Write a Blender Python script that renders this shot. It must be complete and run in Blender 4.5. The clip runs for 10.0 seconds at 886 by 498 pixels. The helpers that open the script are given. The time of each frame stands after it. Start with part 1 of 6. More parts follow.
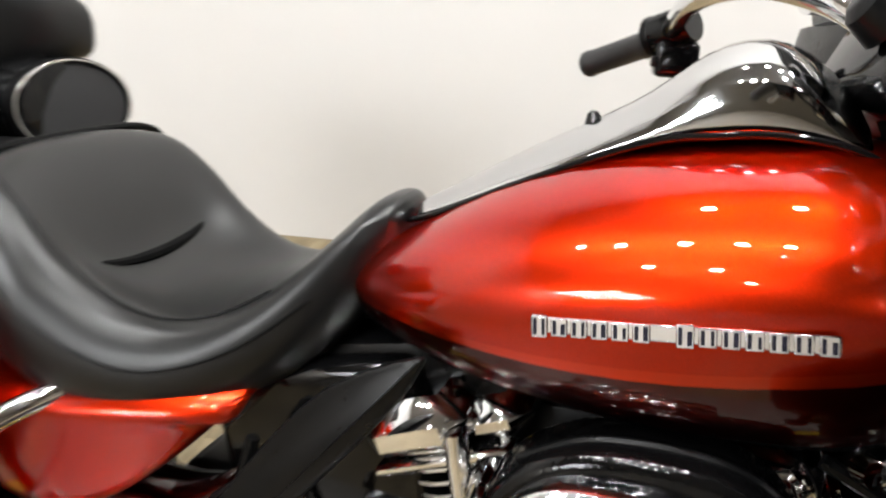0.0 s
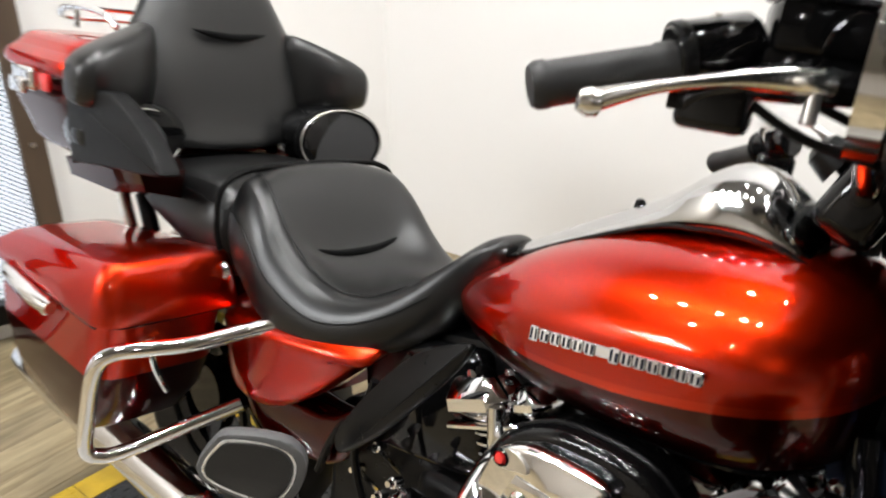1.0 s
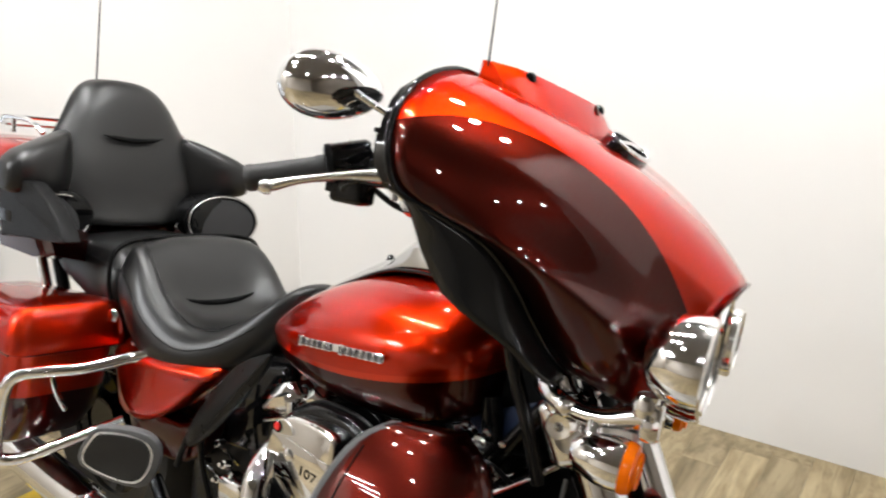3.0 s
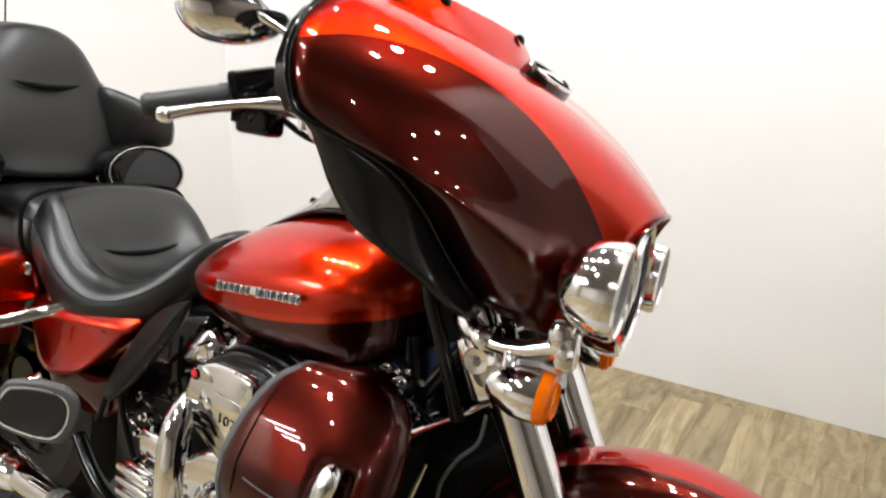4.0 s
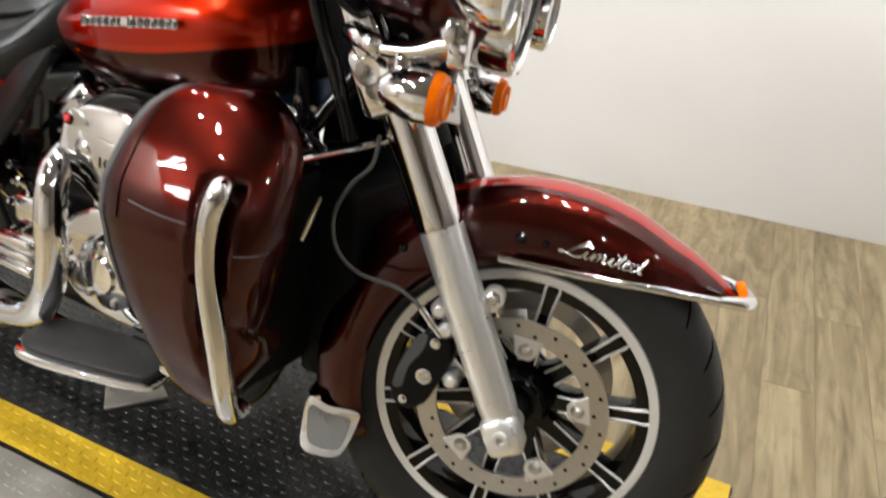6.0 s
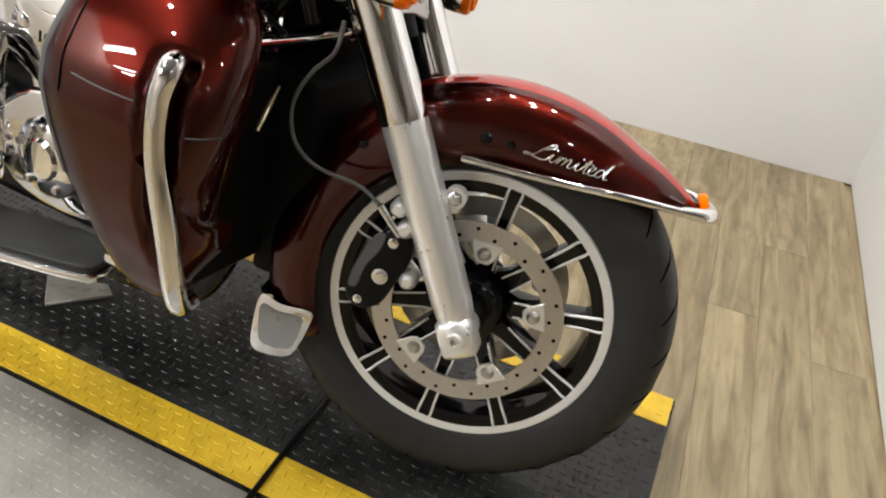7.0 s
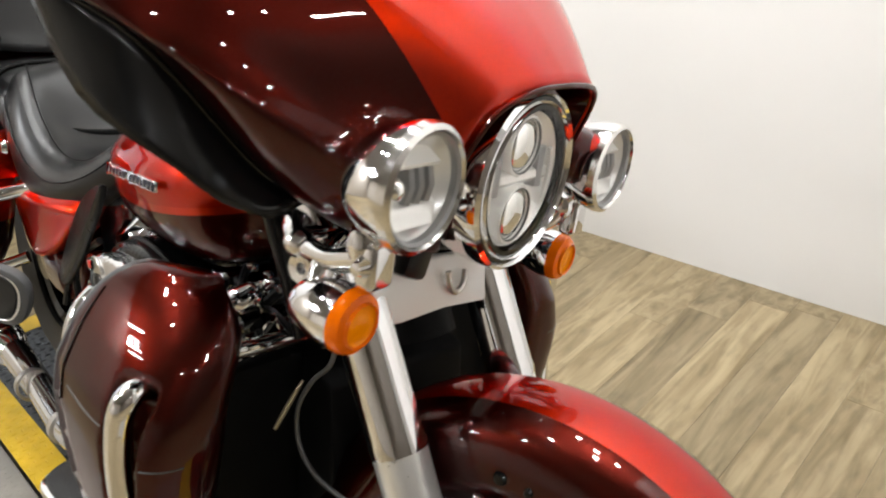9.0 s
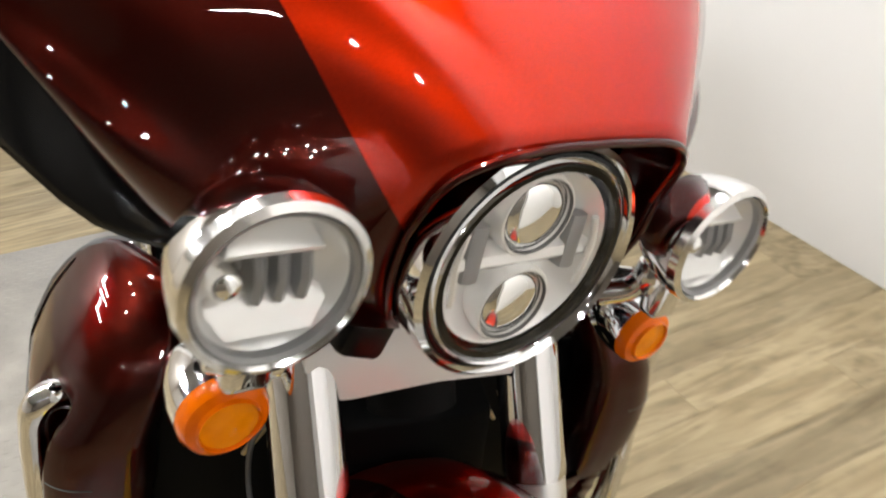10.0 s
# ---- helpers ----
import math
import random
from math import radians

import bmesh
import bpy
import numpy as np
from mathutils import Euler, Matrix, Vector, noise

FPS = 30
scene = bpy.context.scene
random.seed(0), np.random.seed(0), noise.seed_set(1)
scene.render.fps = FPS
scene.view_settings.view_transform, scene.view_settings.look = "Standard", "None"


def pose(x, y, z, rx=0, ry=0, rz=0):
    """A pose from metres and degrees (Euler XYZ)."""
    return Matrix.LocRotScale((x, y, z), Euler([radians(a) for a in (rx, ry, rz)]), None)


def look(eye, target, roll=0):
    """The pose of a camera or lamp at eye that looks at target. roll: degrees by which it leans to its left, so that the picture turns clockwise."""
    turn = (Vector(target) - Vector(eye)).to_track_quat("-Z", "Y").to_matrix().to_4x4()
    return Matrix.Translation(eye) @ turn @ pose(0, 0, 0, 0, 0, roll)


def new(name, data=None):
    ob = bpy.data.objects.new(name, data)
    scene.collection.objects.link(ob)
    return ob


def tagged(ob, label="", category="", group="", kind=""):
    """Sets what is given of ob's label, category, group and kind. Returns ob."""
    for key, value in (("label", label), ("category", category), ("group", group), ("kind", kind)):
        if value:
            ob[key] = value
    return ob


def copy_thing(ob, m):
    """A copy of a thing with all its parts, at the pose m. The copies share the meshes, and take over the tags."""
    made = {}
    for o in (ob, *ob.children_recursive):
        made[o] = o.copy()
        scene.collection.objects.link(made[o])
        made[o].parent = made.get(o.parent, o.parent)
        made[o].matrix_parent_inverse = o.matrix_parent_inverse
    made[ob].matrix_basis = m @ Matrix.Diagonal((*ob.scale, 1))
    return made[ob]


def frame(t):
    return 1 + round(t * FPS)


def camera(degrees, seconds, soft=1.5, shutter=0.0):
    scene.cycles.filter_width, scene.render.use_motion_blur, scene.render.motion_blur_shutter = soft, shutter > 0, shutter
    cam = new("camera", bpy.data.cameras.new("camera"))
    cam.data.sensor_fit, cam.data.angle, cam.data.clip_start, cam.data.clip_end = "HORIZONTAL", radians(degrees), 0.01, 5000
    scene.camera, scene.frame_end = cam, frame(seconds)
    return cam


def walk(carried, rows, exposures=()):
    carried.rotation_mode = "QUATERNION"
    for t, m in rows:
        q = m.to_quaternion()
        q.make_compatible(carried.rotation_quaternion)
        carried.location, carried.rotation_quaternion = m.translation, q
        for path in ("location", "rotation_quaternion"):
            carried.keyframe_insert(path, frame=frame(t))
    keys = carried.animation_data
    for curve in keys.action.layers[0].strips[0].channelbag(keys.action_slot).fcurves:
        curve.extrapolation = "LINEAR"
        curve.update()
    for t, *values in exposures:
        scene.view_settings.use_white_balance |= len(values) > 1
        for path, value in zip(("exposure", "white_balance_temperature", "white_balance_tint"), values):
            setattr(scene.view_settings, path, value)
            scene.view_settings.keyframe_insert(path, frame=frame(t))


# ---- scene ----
cam = camera(59.53, 10.0, soft=2.0, shutter=0.5)
PATH = [
    (0, (-0.682, -0.475, 1.215), (-1.105, 1.241, 0.279), -1.3),
    (0.5, (-0.545, -0.619, 1.279), (-1.351, 0.977, 0.382), -3.1),
    (1, (-0.349, -0.657, 1.33), (-1.443, 0.81, 0.523), -0.4),
    (1.5, (-0.192, -0.703, 1.371), (-1.472, 0.668, 0.676), 1.0),
    (2, (-0.065, -0.795, 1.394), (-1.293, 0.663, 0.791), -0.3),
    (2.5, (0.079, -0.863, 1.409), (-1.064, 0.67, 0.822), -0.6),
    (3, (0.157, -0.865, 1.427), (-0.901, 0.728, 0.841), 0.6),
    (3.2, (0.173, -0.842, 1.425), (-0.85, 0.771, 0.831), 0.5),
    (4.5, (0.192, -0.82, 1.33), (-0.679, 0.818, 0.581), 2.1),
    (5, (0.197, -0.846, 1.291), (-0.565, 0.801, 0.45), 3.6),
    (5.5, (0.22, -0.864, 1.252), (-0.466, 0.775, 0.334), 3.6),
    (6, (0.224, -0.873, 1.209), (-0.39, 0.738, 0.194), 3.5),
    (6.2, (0.22, -0.873, 1.188), (-0.35, 0.725, 0.13), 4.4),
    (7.3, (0.216, -0.876, 1.158), (-0.222, 0.689, -0.008), 9.2),
    (7.5, (0.225, -0.859, 1.171), (-0.227, 0.712, 0.02), 8.1),
    (8, (0.284, -0.703, 1.203), (-0.459, 0.817, 0.136), 1.9),
    (8.5, (0.357, -0.542, 1.253), (-0.722, 0.829, 0.275), 0.7),
    (9, (0.382, -0.429, 1.295), (-0.828, 0.855, 0.354), -3.2),
    (9.5, (0.32, -0.244, 1.284), (-1.0, 0.836, 0.238), 0.4),
    (10, (0.316, -0.063, 1.287), (-1.191, 0.657, 0.185), -1.8),
]
walk(cam, [(t, look(eye, target, roll)) for t, eye, target, roll in PATH],
     exposures=[(0, 0.08), (2.0, 0.06), (3.0, 0.01), (5.0, 0.08), (6.0, 0.06), (8.0, 0.04), (9.5, 0.04), (10.0, 0.04)])

# ---- light ----
world = bpy.data.worlds.new("world")
scene.world = world
world.use_nodes = True
world.node_tree.nodes["Background"].inputs[0].default_value = (0.9, 0.93, 1.0, 1)
world.node_tree.nodes["Background"].inputs[1].default_value = 0.02
scene.view_settings.exposure = 0.0
CEIL = 3.2


def lamp(name, kind, m, energy, color, **more):
    data = bpy.data.lights.new(name, kind)
    data.energy, data.color = energy, color
    if "size" in more:
        data.shape = "RECTANGLE" if "size_y" in more else "DISK"
        data.size, data.size_y = more["size"], more.get("size_y", more["size"])
    if "radius" in more:
        data.shadow_soft_size = more["radius"]
    ob = new(name, data)
    ob.matrix_world = m
    return ob


# ---- materials ----
def mat(name, color, rough=0.5, metal=0.0, coat=0.0, vary=0.0, scale=20.0, bump=0.0, bump_scale=200.0, rough_vary=0.0,
        spec=0.5, emit=None, emit_strength=0.0, flake=0.0, trans=0.0, ior=1.45, coat_rough=0.012, stretch=(1, 1, 1), tint=(1, 1, 1)):
    m = bpy.data.materials.new(name)
    m.use_nodes = True
    nt = m.node_tree
    b = nt.nodes["Principled BSDF"]
    b.inputs["Base Color"].default_value = (*color, 1)
    b.inputs["Roughness"].default_value = rough
    b.inputs["Metallic"].default_value = metal
    b.inputs["Coat Weight"].default_value = coat
    b.inputs["Coat Roughness"].default_value = coat_rough
    b.inputs["Coat IOR"].default_value = 1.41
    b.inputs["Specular IOR Level"].default_value = spec
    b.inputs["Transmission Weight"].default_value = trans
    b.inputs["IOR"].default_value = ior
    b.inputs["Specular Tint"].default_value = (*tint, 1)
    if emit:
        b.inputs["Emission Color"].default_value = (*emit, 1)
        b.inputs["Emission Strength"].default_value = emit_strength
    co = nt.nodes.new("ShaderNodeTexCoord")
    mp = nt.nodes.new("ShaderNodeMapping")
    mp.inputs["Scale"].default_value = stretch
    nt.links.new(co.outputs["Object"], mp.inputs[0])
    if vary or rough_vary:
        n = nt.nodes.new("ShaderNodeTexNoise")
        n.inputs["Scale"].default_value, n.inputs["Detail"].default_value = scale, 8
        nt.links.new(mp.outputs[0], n.inputs["Vector"])
        if vary:
            r = nt.nodes.new("ShaderNodeMixRGB")
            r.inputs[1].default_value = (*[c * (1 - vary) for c in color], 1)
            r.inputs[2].default_value = (*[min(1, c * (1 + vary)) for c in color], 1)
            nt.links.new(n.outputs["Fac"], r.inputs[0])
            nt.links.new(r.outputs[0], b.inputs["Base Color"])
        if rough_vary:
            k = nt.nodes.new("ShaderNodeMapRange")
            k.inputs["To Min"].default_value, k.inputs["To Max"].default_value = max(0, rough - rough_vary), rough + rough_vary
            nt.links.new(n.outputs["Fac"], k.inputs["Value"])
            nt.links.new(k.outputs[0], b.inputs["Roughness"])
    if flake:
        v = nt.nodes.new("ShaderNodeTexVoronoi")
        v.inputs["Scale"].default_value = 2500
        nt.links.new(mp.outputs[0], v.inputs["Vector"])
        r = nt.nodes.new("ShaderNodeMixRGB")
        r.inputs[1].default_value = (*[c * (1 - flake) for c in color], 1)
        r.inputs[2].default_value = (*[min(1, c * (1 + flake)) for c in color], 1)
        nt.links.new(v.outputs["Color"], r.inputs[0])
        nt.links.new(r.outputs[0], b.inputs["Base Color"])
    if bump:
        n = nt.nodes.new("ShaderNodeTexNoise")
        n.inputs["Scale"].default_value, n.inputs["Detail"].default_value = bump_scale, 6
        nt.links.new(mp.outputs[0], n.inputs["Vector"])
        bp = nt.nodes.new("ShaderNodeBump")
        bp.inputs["Strength"].default_value, bp.inputs["Distance"].default_value = bump, 0.002
        nt.links.new(n.outputs["Fac"], bp.inputs["Height"])
        nt.links.new(bp.outputs[0], b.inputs["Normal"])
    return m


ORANGE = mat("orange_metallic_paint", (0.5, 0.019, 0.0018), 0.33, 1.0, coat=1.0, flake=0.25, coat_rough=0.004, tint=(0.95, 0.13, 0.03))
MAROON = mat("maroon_metallic_paint", (0.05, 0.0046, 0.0028), 0.33, 1.0, coat=1.0, flake=0.25, coat_rough=0.004, tint=(0.42, 0.085, 0.045))
STRIPE = mat("orange_pinstripe", (0.6, 0.034, 0.006), 0.33, 1.0, coat=1.0, coat_rough=0.004, tint=(0.95, 0.13, 0.03))
# warm pale tone for the reflection streak on the inner leg panels
GLINT = mat("pale_glint_metal", (0.75, 0.62, 0.4), 0.3, 0.8)
POLISHED = mat("polished_alloy", (0.8, 0.79, 0.77), 0.16, 1.0, rough_vary=0.05, scale=50)
CHROME = mat("chrome", (0.82, 0.82, 0.83), 0.06, 1.0, rough_vary=0.03, scale=30)
ALU = mat("cast_aluminium", (0.88, 0.88, 0.87), 0.3, 0.82, rough_vary=0.08, scale=60, bump=0.1, bump_scale=600)
MATTE = mat("matte_black", (0.0022, 0.0022, 0.0022), 0.6, spec=0.12, bump=0.2, bump_scale=400)
STEEL = mat("brushed_steel", (0.62, 0.6, 0.57), 0.32, 1.0, rough_vary=0.1, scale=120, vary=0.12)
BLACK = mat("gloss_black", (0.0025, 0.0025, 0.0027), 0.07, spec=0.35, rough_vary=0.04, scale=40)
SATIN = mat("satin_black", (0.0028, 0.0028, 0.003), 0.3, spec=0.22, rough_vary=0.08, scale=60, bump=0.1, bump_scale=500)
PLASTIC = mat("grained_black_plastic", (0.006, 0.006, 0.0063), 0.4, spec=0.13, bump=0.3, bump_scale=900, vary=0.2, scale=80)
LEATHER = mat("black_vinyl", (0.003, 0.003, 0.0031), 0.34, spec=0.54, bump=0.05, bump_scale=260, rough_vary=0.05, scale=8, vary=0.2)
RUBBER = mat("tyre_rubber", (0.02, 0.0197, 0.0193), 0.48, spec=0.3, vary=0.25, scale=30, bump=0.3, bump_scale=350)
CLOTH = mat("speaker_cloth", (0.035, 0.035, 0.036), 0.85, spec=0.2, bump=0.6, bump_scale=1500)
AMBER = mat("amber_lens", (0.95, 0.15, 0.0), 0.12, spec=0.3, bump=0.12, bump_scale=150, vary=0.3, scale=60)
# paler amber puts the light gathered in the lens centre into the colour
AMBERCORE = mat("amber_lens_lit_centre", (1.0, 0.27, 0.0), 0.1, spec=0.35, bump=0.25, bump_scale=120, vary=0.2, scale=80)
REDLENS = mat("red_lens", (0.6, 0.02, 0.02), 0.12, coat=1.0)


def thin_glass(gloss_share=0.05):
    """A clear lamp lens: see-through, with an even share of gloss."""
    m = bpy.data.materials.new("clear_glass")
    m.use_nodes = True
    nt = m.node_tree
    nt.nodes.remove(nt.nodes["Principled BSDF"])
    clear, gloss, mix = (nt.nodes.new(k) for k in ("ShaderNodeBsdfTransparent", "ShaderNodeBsdfGlossy", "ShaderNodeMixShader"))
    gloss.inputs["Roughness"].default_value = 0.01
    mix.inputs[0].default_value = gloss_share
    nt.links.new(clear.outputs[0], mix.inputs[1])
    nt.links.new(gloss.outputs[0], mix.inputs[2])
    nt.links.new(mix.outputs[0], nt.nodes["Material Output"].inputs[0])
    return m


GLASS = thin_glass()
REFLECTOR = mat("lamp_reflector", (0.97, 0.97, 0.95), 0.22, 0.35, rough_vary=0.06, scale=40)
FIN = mat("grey_lamp_fin", (0.3, 0.3, 0.3), 0.35, 0.4, rough_vary=0.08, scale=60)
SKIRT = mat("gloss_grey_black_plastic", (0.008, 0.0083, 0.0087), 0.2, spec=0.45, rough_vary=0.06, scale=20)
LENS = mat("projector_lens", (0.92, 0.92, 0.9), 0.05, 1.0, rough_vary=0.03, scale=30)
GREY = mat("grey_trim", (0.085, 0.085, 0.086), 0.45, spec=0.3, bump=0.2, bump_scale=700)
WALL = mat("painted_wall", (0.69, 0.68, 0.665), 0.6, vary=0.04, scale=1.2, bump=0.06, bump_scale=120)
WOOD = mat("dark_stained_wood", (0.06, 0.04, 0.025), 0.55, vary=0.6, scale=14, bump=0.4, bump_scale=60, stretch=(1, 1, 0.15))
WIRE = mat("dark_steel_mesh", (0.06, 0.062, 0.065), 0.5, 0.3)
YELLOW = mat("yellow_floor_paint", (0.6, 0.39, 0.02), 0.4, vary=0.35, scale=18, bump=0.3, bump_scale=90)
MATBLACK = mat("black_painted_plate", (0.016, 0.016, 0.0155), 0.3, spec=0.4, vary=0.6, scale=22, rough_vary=0.15, bump=0.3, bump_scale=150)
BAREPLATE = mat("worn_steel_plate", (0.3, 0.28, 0.25), 0.42, 0.35, vary=0.35, scale=12, rough_vary=0.12, bump=0.3, bump_scale=150)
WHITEGLOW = mat("lamp_glow", (1, 1, 1), 0.5, emit=(1, 0.95, 0.88), emit_strength=120)
TUBEGLOW = mat("tube_glow", (1, 1, 1), 0.5, emit=(0.95, 0.97, 1.0), emit_strength=45)
CEILING = mat("ceiling_paint", (0.2, 0.195, 0.185), 0.8, vary=0.06, scale=2)


# ---- mesh helpers ----
def obj(name, bm, material, parent=None, label="", sharp=38, smooth=True):
    bmesh.ops.recalc_face_normals(bm, faces=bm.faces)
    me = bpy.data.meshes.new(name)
    bm.to_mesh(me)
    bm.free()
    for m in material if isinstance(material, (list, tuple)) else [material]:
        me.materials.append(m)
    if smooth:
        for p in me.polygons:
            p.use_smooth = True
        me.set_sharp_from_angle(angle=radians(sharp))
    ob = new(name, me)
    if parent:
        ob.parent = parent
    if label:
        tagged(ob, label)
    return ob


def part(name, bm, material, parent, label="", **more):
    return obj(name, bm, material, parent, label, **more)


def loft(rings, closed=True, caps=True, mats=None):
    """Quads between rings of points; mats: material by place in the ring."""
    bm = bmesh.new()
    vs = [[bm.verts.new(p) for p in r] for r in rings]
    n = len(rings[0])
    for a, b in zip(vs, vs[1:]):
        for i in range(n if closed else n - 1):
            j = (i + 1) % n
            try:
                f = bm.faces.new((a[i], a[j], b[j], b[i]))
                if mats:
                    f.material_index = mats[i]
            except ValueError:
                pass
    if caps and closed:
        for r in (vs[0], vs[-1]):
            f = bm.faces.new(r)
            if mats:
                f.material_index = mats[0]
    bmesh.ops.remove_doubles(bm, verts=bm.verts, dist=1e-5)
    return bm


def curve(points, n=12, closed=False):
    """A smooth run through the points (Catmull-Rom)."""
    p = [Vector(q) for q in points]
    out = []
    m = len(p)
    for i in range(m if closed else m - 1):
        a, b, c, d = (p[(i - 1) % m], p[i], p[(i + 1) % m], p[(i + 2) % m]) if closed else (p[max(i - 1, 0)], p[i], p[i + 1], p[min(i + 2, m - 1)])
        for k in range(n):
            t = k / n
            out.append(0.5 * ((2 * b) + (c - a) * t + (2 * a - 5 * b + 4 * c - d) * t * t + (3 * b - a - 3 * c + d) * t ** 3))
    if not closed:
        out.append(p[-1])
    return out


def tube(points, r, seg=12, n=8, smooth=True, closed=False):
    """A round bar along the points; r may be a list, one for each given point."""
    path = curve(points, n, closed) if smooth else [Vector(q) for q in points]
    if isinstance(r, (list, tuple)):
        rad = [v.x for v in curve([(q, 0, 0) for q in r], n, closed)] if smooth else list(r)
    else:
        rad = [r] * len(path)
    up = Vector((0.13, 0.31, 0.94))
    rings = []
    for i, q in enumerate(path):
        d = (path[(i + 1) % len(path)] - path[i - 1]) if closed else (path[min(i + 1, len(path) - 1)] - path[max(i - 1, 0)])
        d.normalize()
        a = up - d * up.dot(d)
        a = a.normalized() if a.length > 1e-4 else d.orthogonal().normalized()
        up = a
        b = d.cross(a)
        rings.append([q + (a * math.cos(2 * math.pi * k / seg) + b * math.sin(2 * math.pi * k / seg)) * rad[i] for k in range(seg)])
    if closed:
        rings.append(rings[0])
    return loft(rings, caps=not closed)


def lathe(profile, centre=(0, 0, 0), axis=(1, 0, 0), seg=40, ring=False, mats=None):
    """Turns (radius, height along axis) round the axis. ring: the profile closes on itself."""
    a = Vector(axis).normalized()
    u = a.orthogonal().normalized()
    v = a.cross(u)
    c = Vector(centre)
    prof = list(profile) + ([profile[0]] if ring else [])
    bm = bmesh.new()
    rows = []
    for r, h in prof:
        rows.append([bm.verts.new(c + a * h + (u * math.cos(2 * math.pi * k / seg) + v * math.sin(2 * math.pi * k / seg)) * r) for k in range(seg)] if r > 1e-6 else [bm.verts.new(c + a * h)])
    for n, (p, q) in enumerate(zip(rows, rows[1:])):
        for k in range(seg):
            j = (k + 1) % seg
            vs = [p[k % len(p)], p[j % len(p)], q[j % len(q)], q[k % len(q)]]
            vs = list(dict.fromkeys(vs))
            if len(vs) > 2:
                f = bm.faces.new(vs)
                if mats:
                    f.material_index = mats[n]
    bmesh.ops.remove_doubles(bm, verts=bm.verts, dist=1e-6)
    return bm


def box(centre, size, bevel=0.0, m=None, seg=2):
    bm = bmesh.new()
    bmesh.ops.create_cube(bm, size=1)
    bmesh.ops.scale(bm, vec=size, verts=bm.verts)
    if bevel:
        bmesh.ops.bevel(bm, geom=bm.edges[:], offset=bevel, segments=seg, affect="EDGES", profile=0.5)
    if m:
        bmesh.ops.transform(bm, matrix=m, verts=bm.verts)
    bmesh.ops.translate(bm, vec=centre, verts=bm.verts)
    return bm


def plate(outline, depth, bevel=0.0, seg=2):
    """A slab: the outline (points) pushed along depth."""
    bm = bmesh.new()
    f = bm.faces.new([bm.verts.new(p) for p in outline])
    r = bmesh.ops.extrude_face_region(bm, geom=[f])
    bmesh.ops.translate(bm, vec=depth, verts=[v for v in r["geom"] if isinstance(v, bmesh.types.BMVert)])
    if bevel:
        bmesh.ops.recalc_face_normals(bm, faces=bm.faces)
        bmesh.ops.bevel(bm, geom=bm.edges[:], offset=bevel, segments=seg, affect="EDGES", profile=0.5)
    return bm


def join(*bms):
    out = bmesh.new()
    for b in bms:
        me = bpy.data.meshes.new("tmp")
        b.to_mesh(me)
        b.free()
        out.from_mesh(me)
        bpy.data.meshes.remove(me)
    return out


def soft(ob, levels=1):
    s = ob.modifiers.new("subdivision", "SUBSURF")
    s.levels = s.render_levels = levels
    return ob


def mirrored(half):
    """A ring from its half (y, z), from the top centre down to the bottom centre."""
    return half + [(-y, z) for y, z in half[-2:0:-1]]


# ---- room ----
NORTH, EAST, SOUTH, EAST_END, FAR_EAST = 1.747, 0.834, -6.0, 0.35, 3.6
WEST_A = Vector((-2.418, NORTH, 0))
WEST_DIR = Vector((math.cos(radians(71.3)), math.sin(radians(71.3)), 0))


def slab(name, a, b, height, thick, material, base=0.0, kind="structure"):
    """A wall from a to b (ground points), its inner face on the line, its thickness to the right of the way."""
    a, b = Vector((*a[:2], base)), Vector((*b[:2], base))
    d = (b - a).normalized()
    out = Vector((d.y, -d.x, 0)) * thick
    bm = plate([a, b, b + out, a + out], Vector((0, 0, height)))
    ob = obj(name, bm, material, smooth=False)
    return tagged(ob, kind=kind)


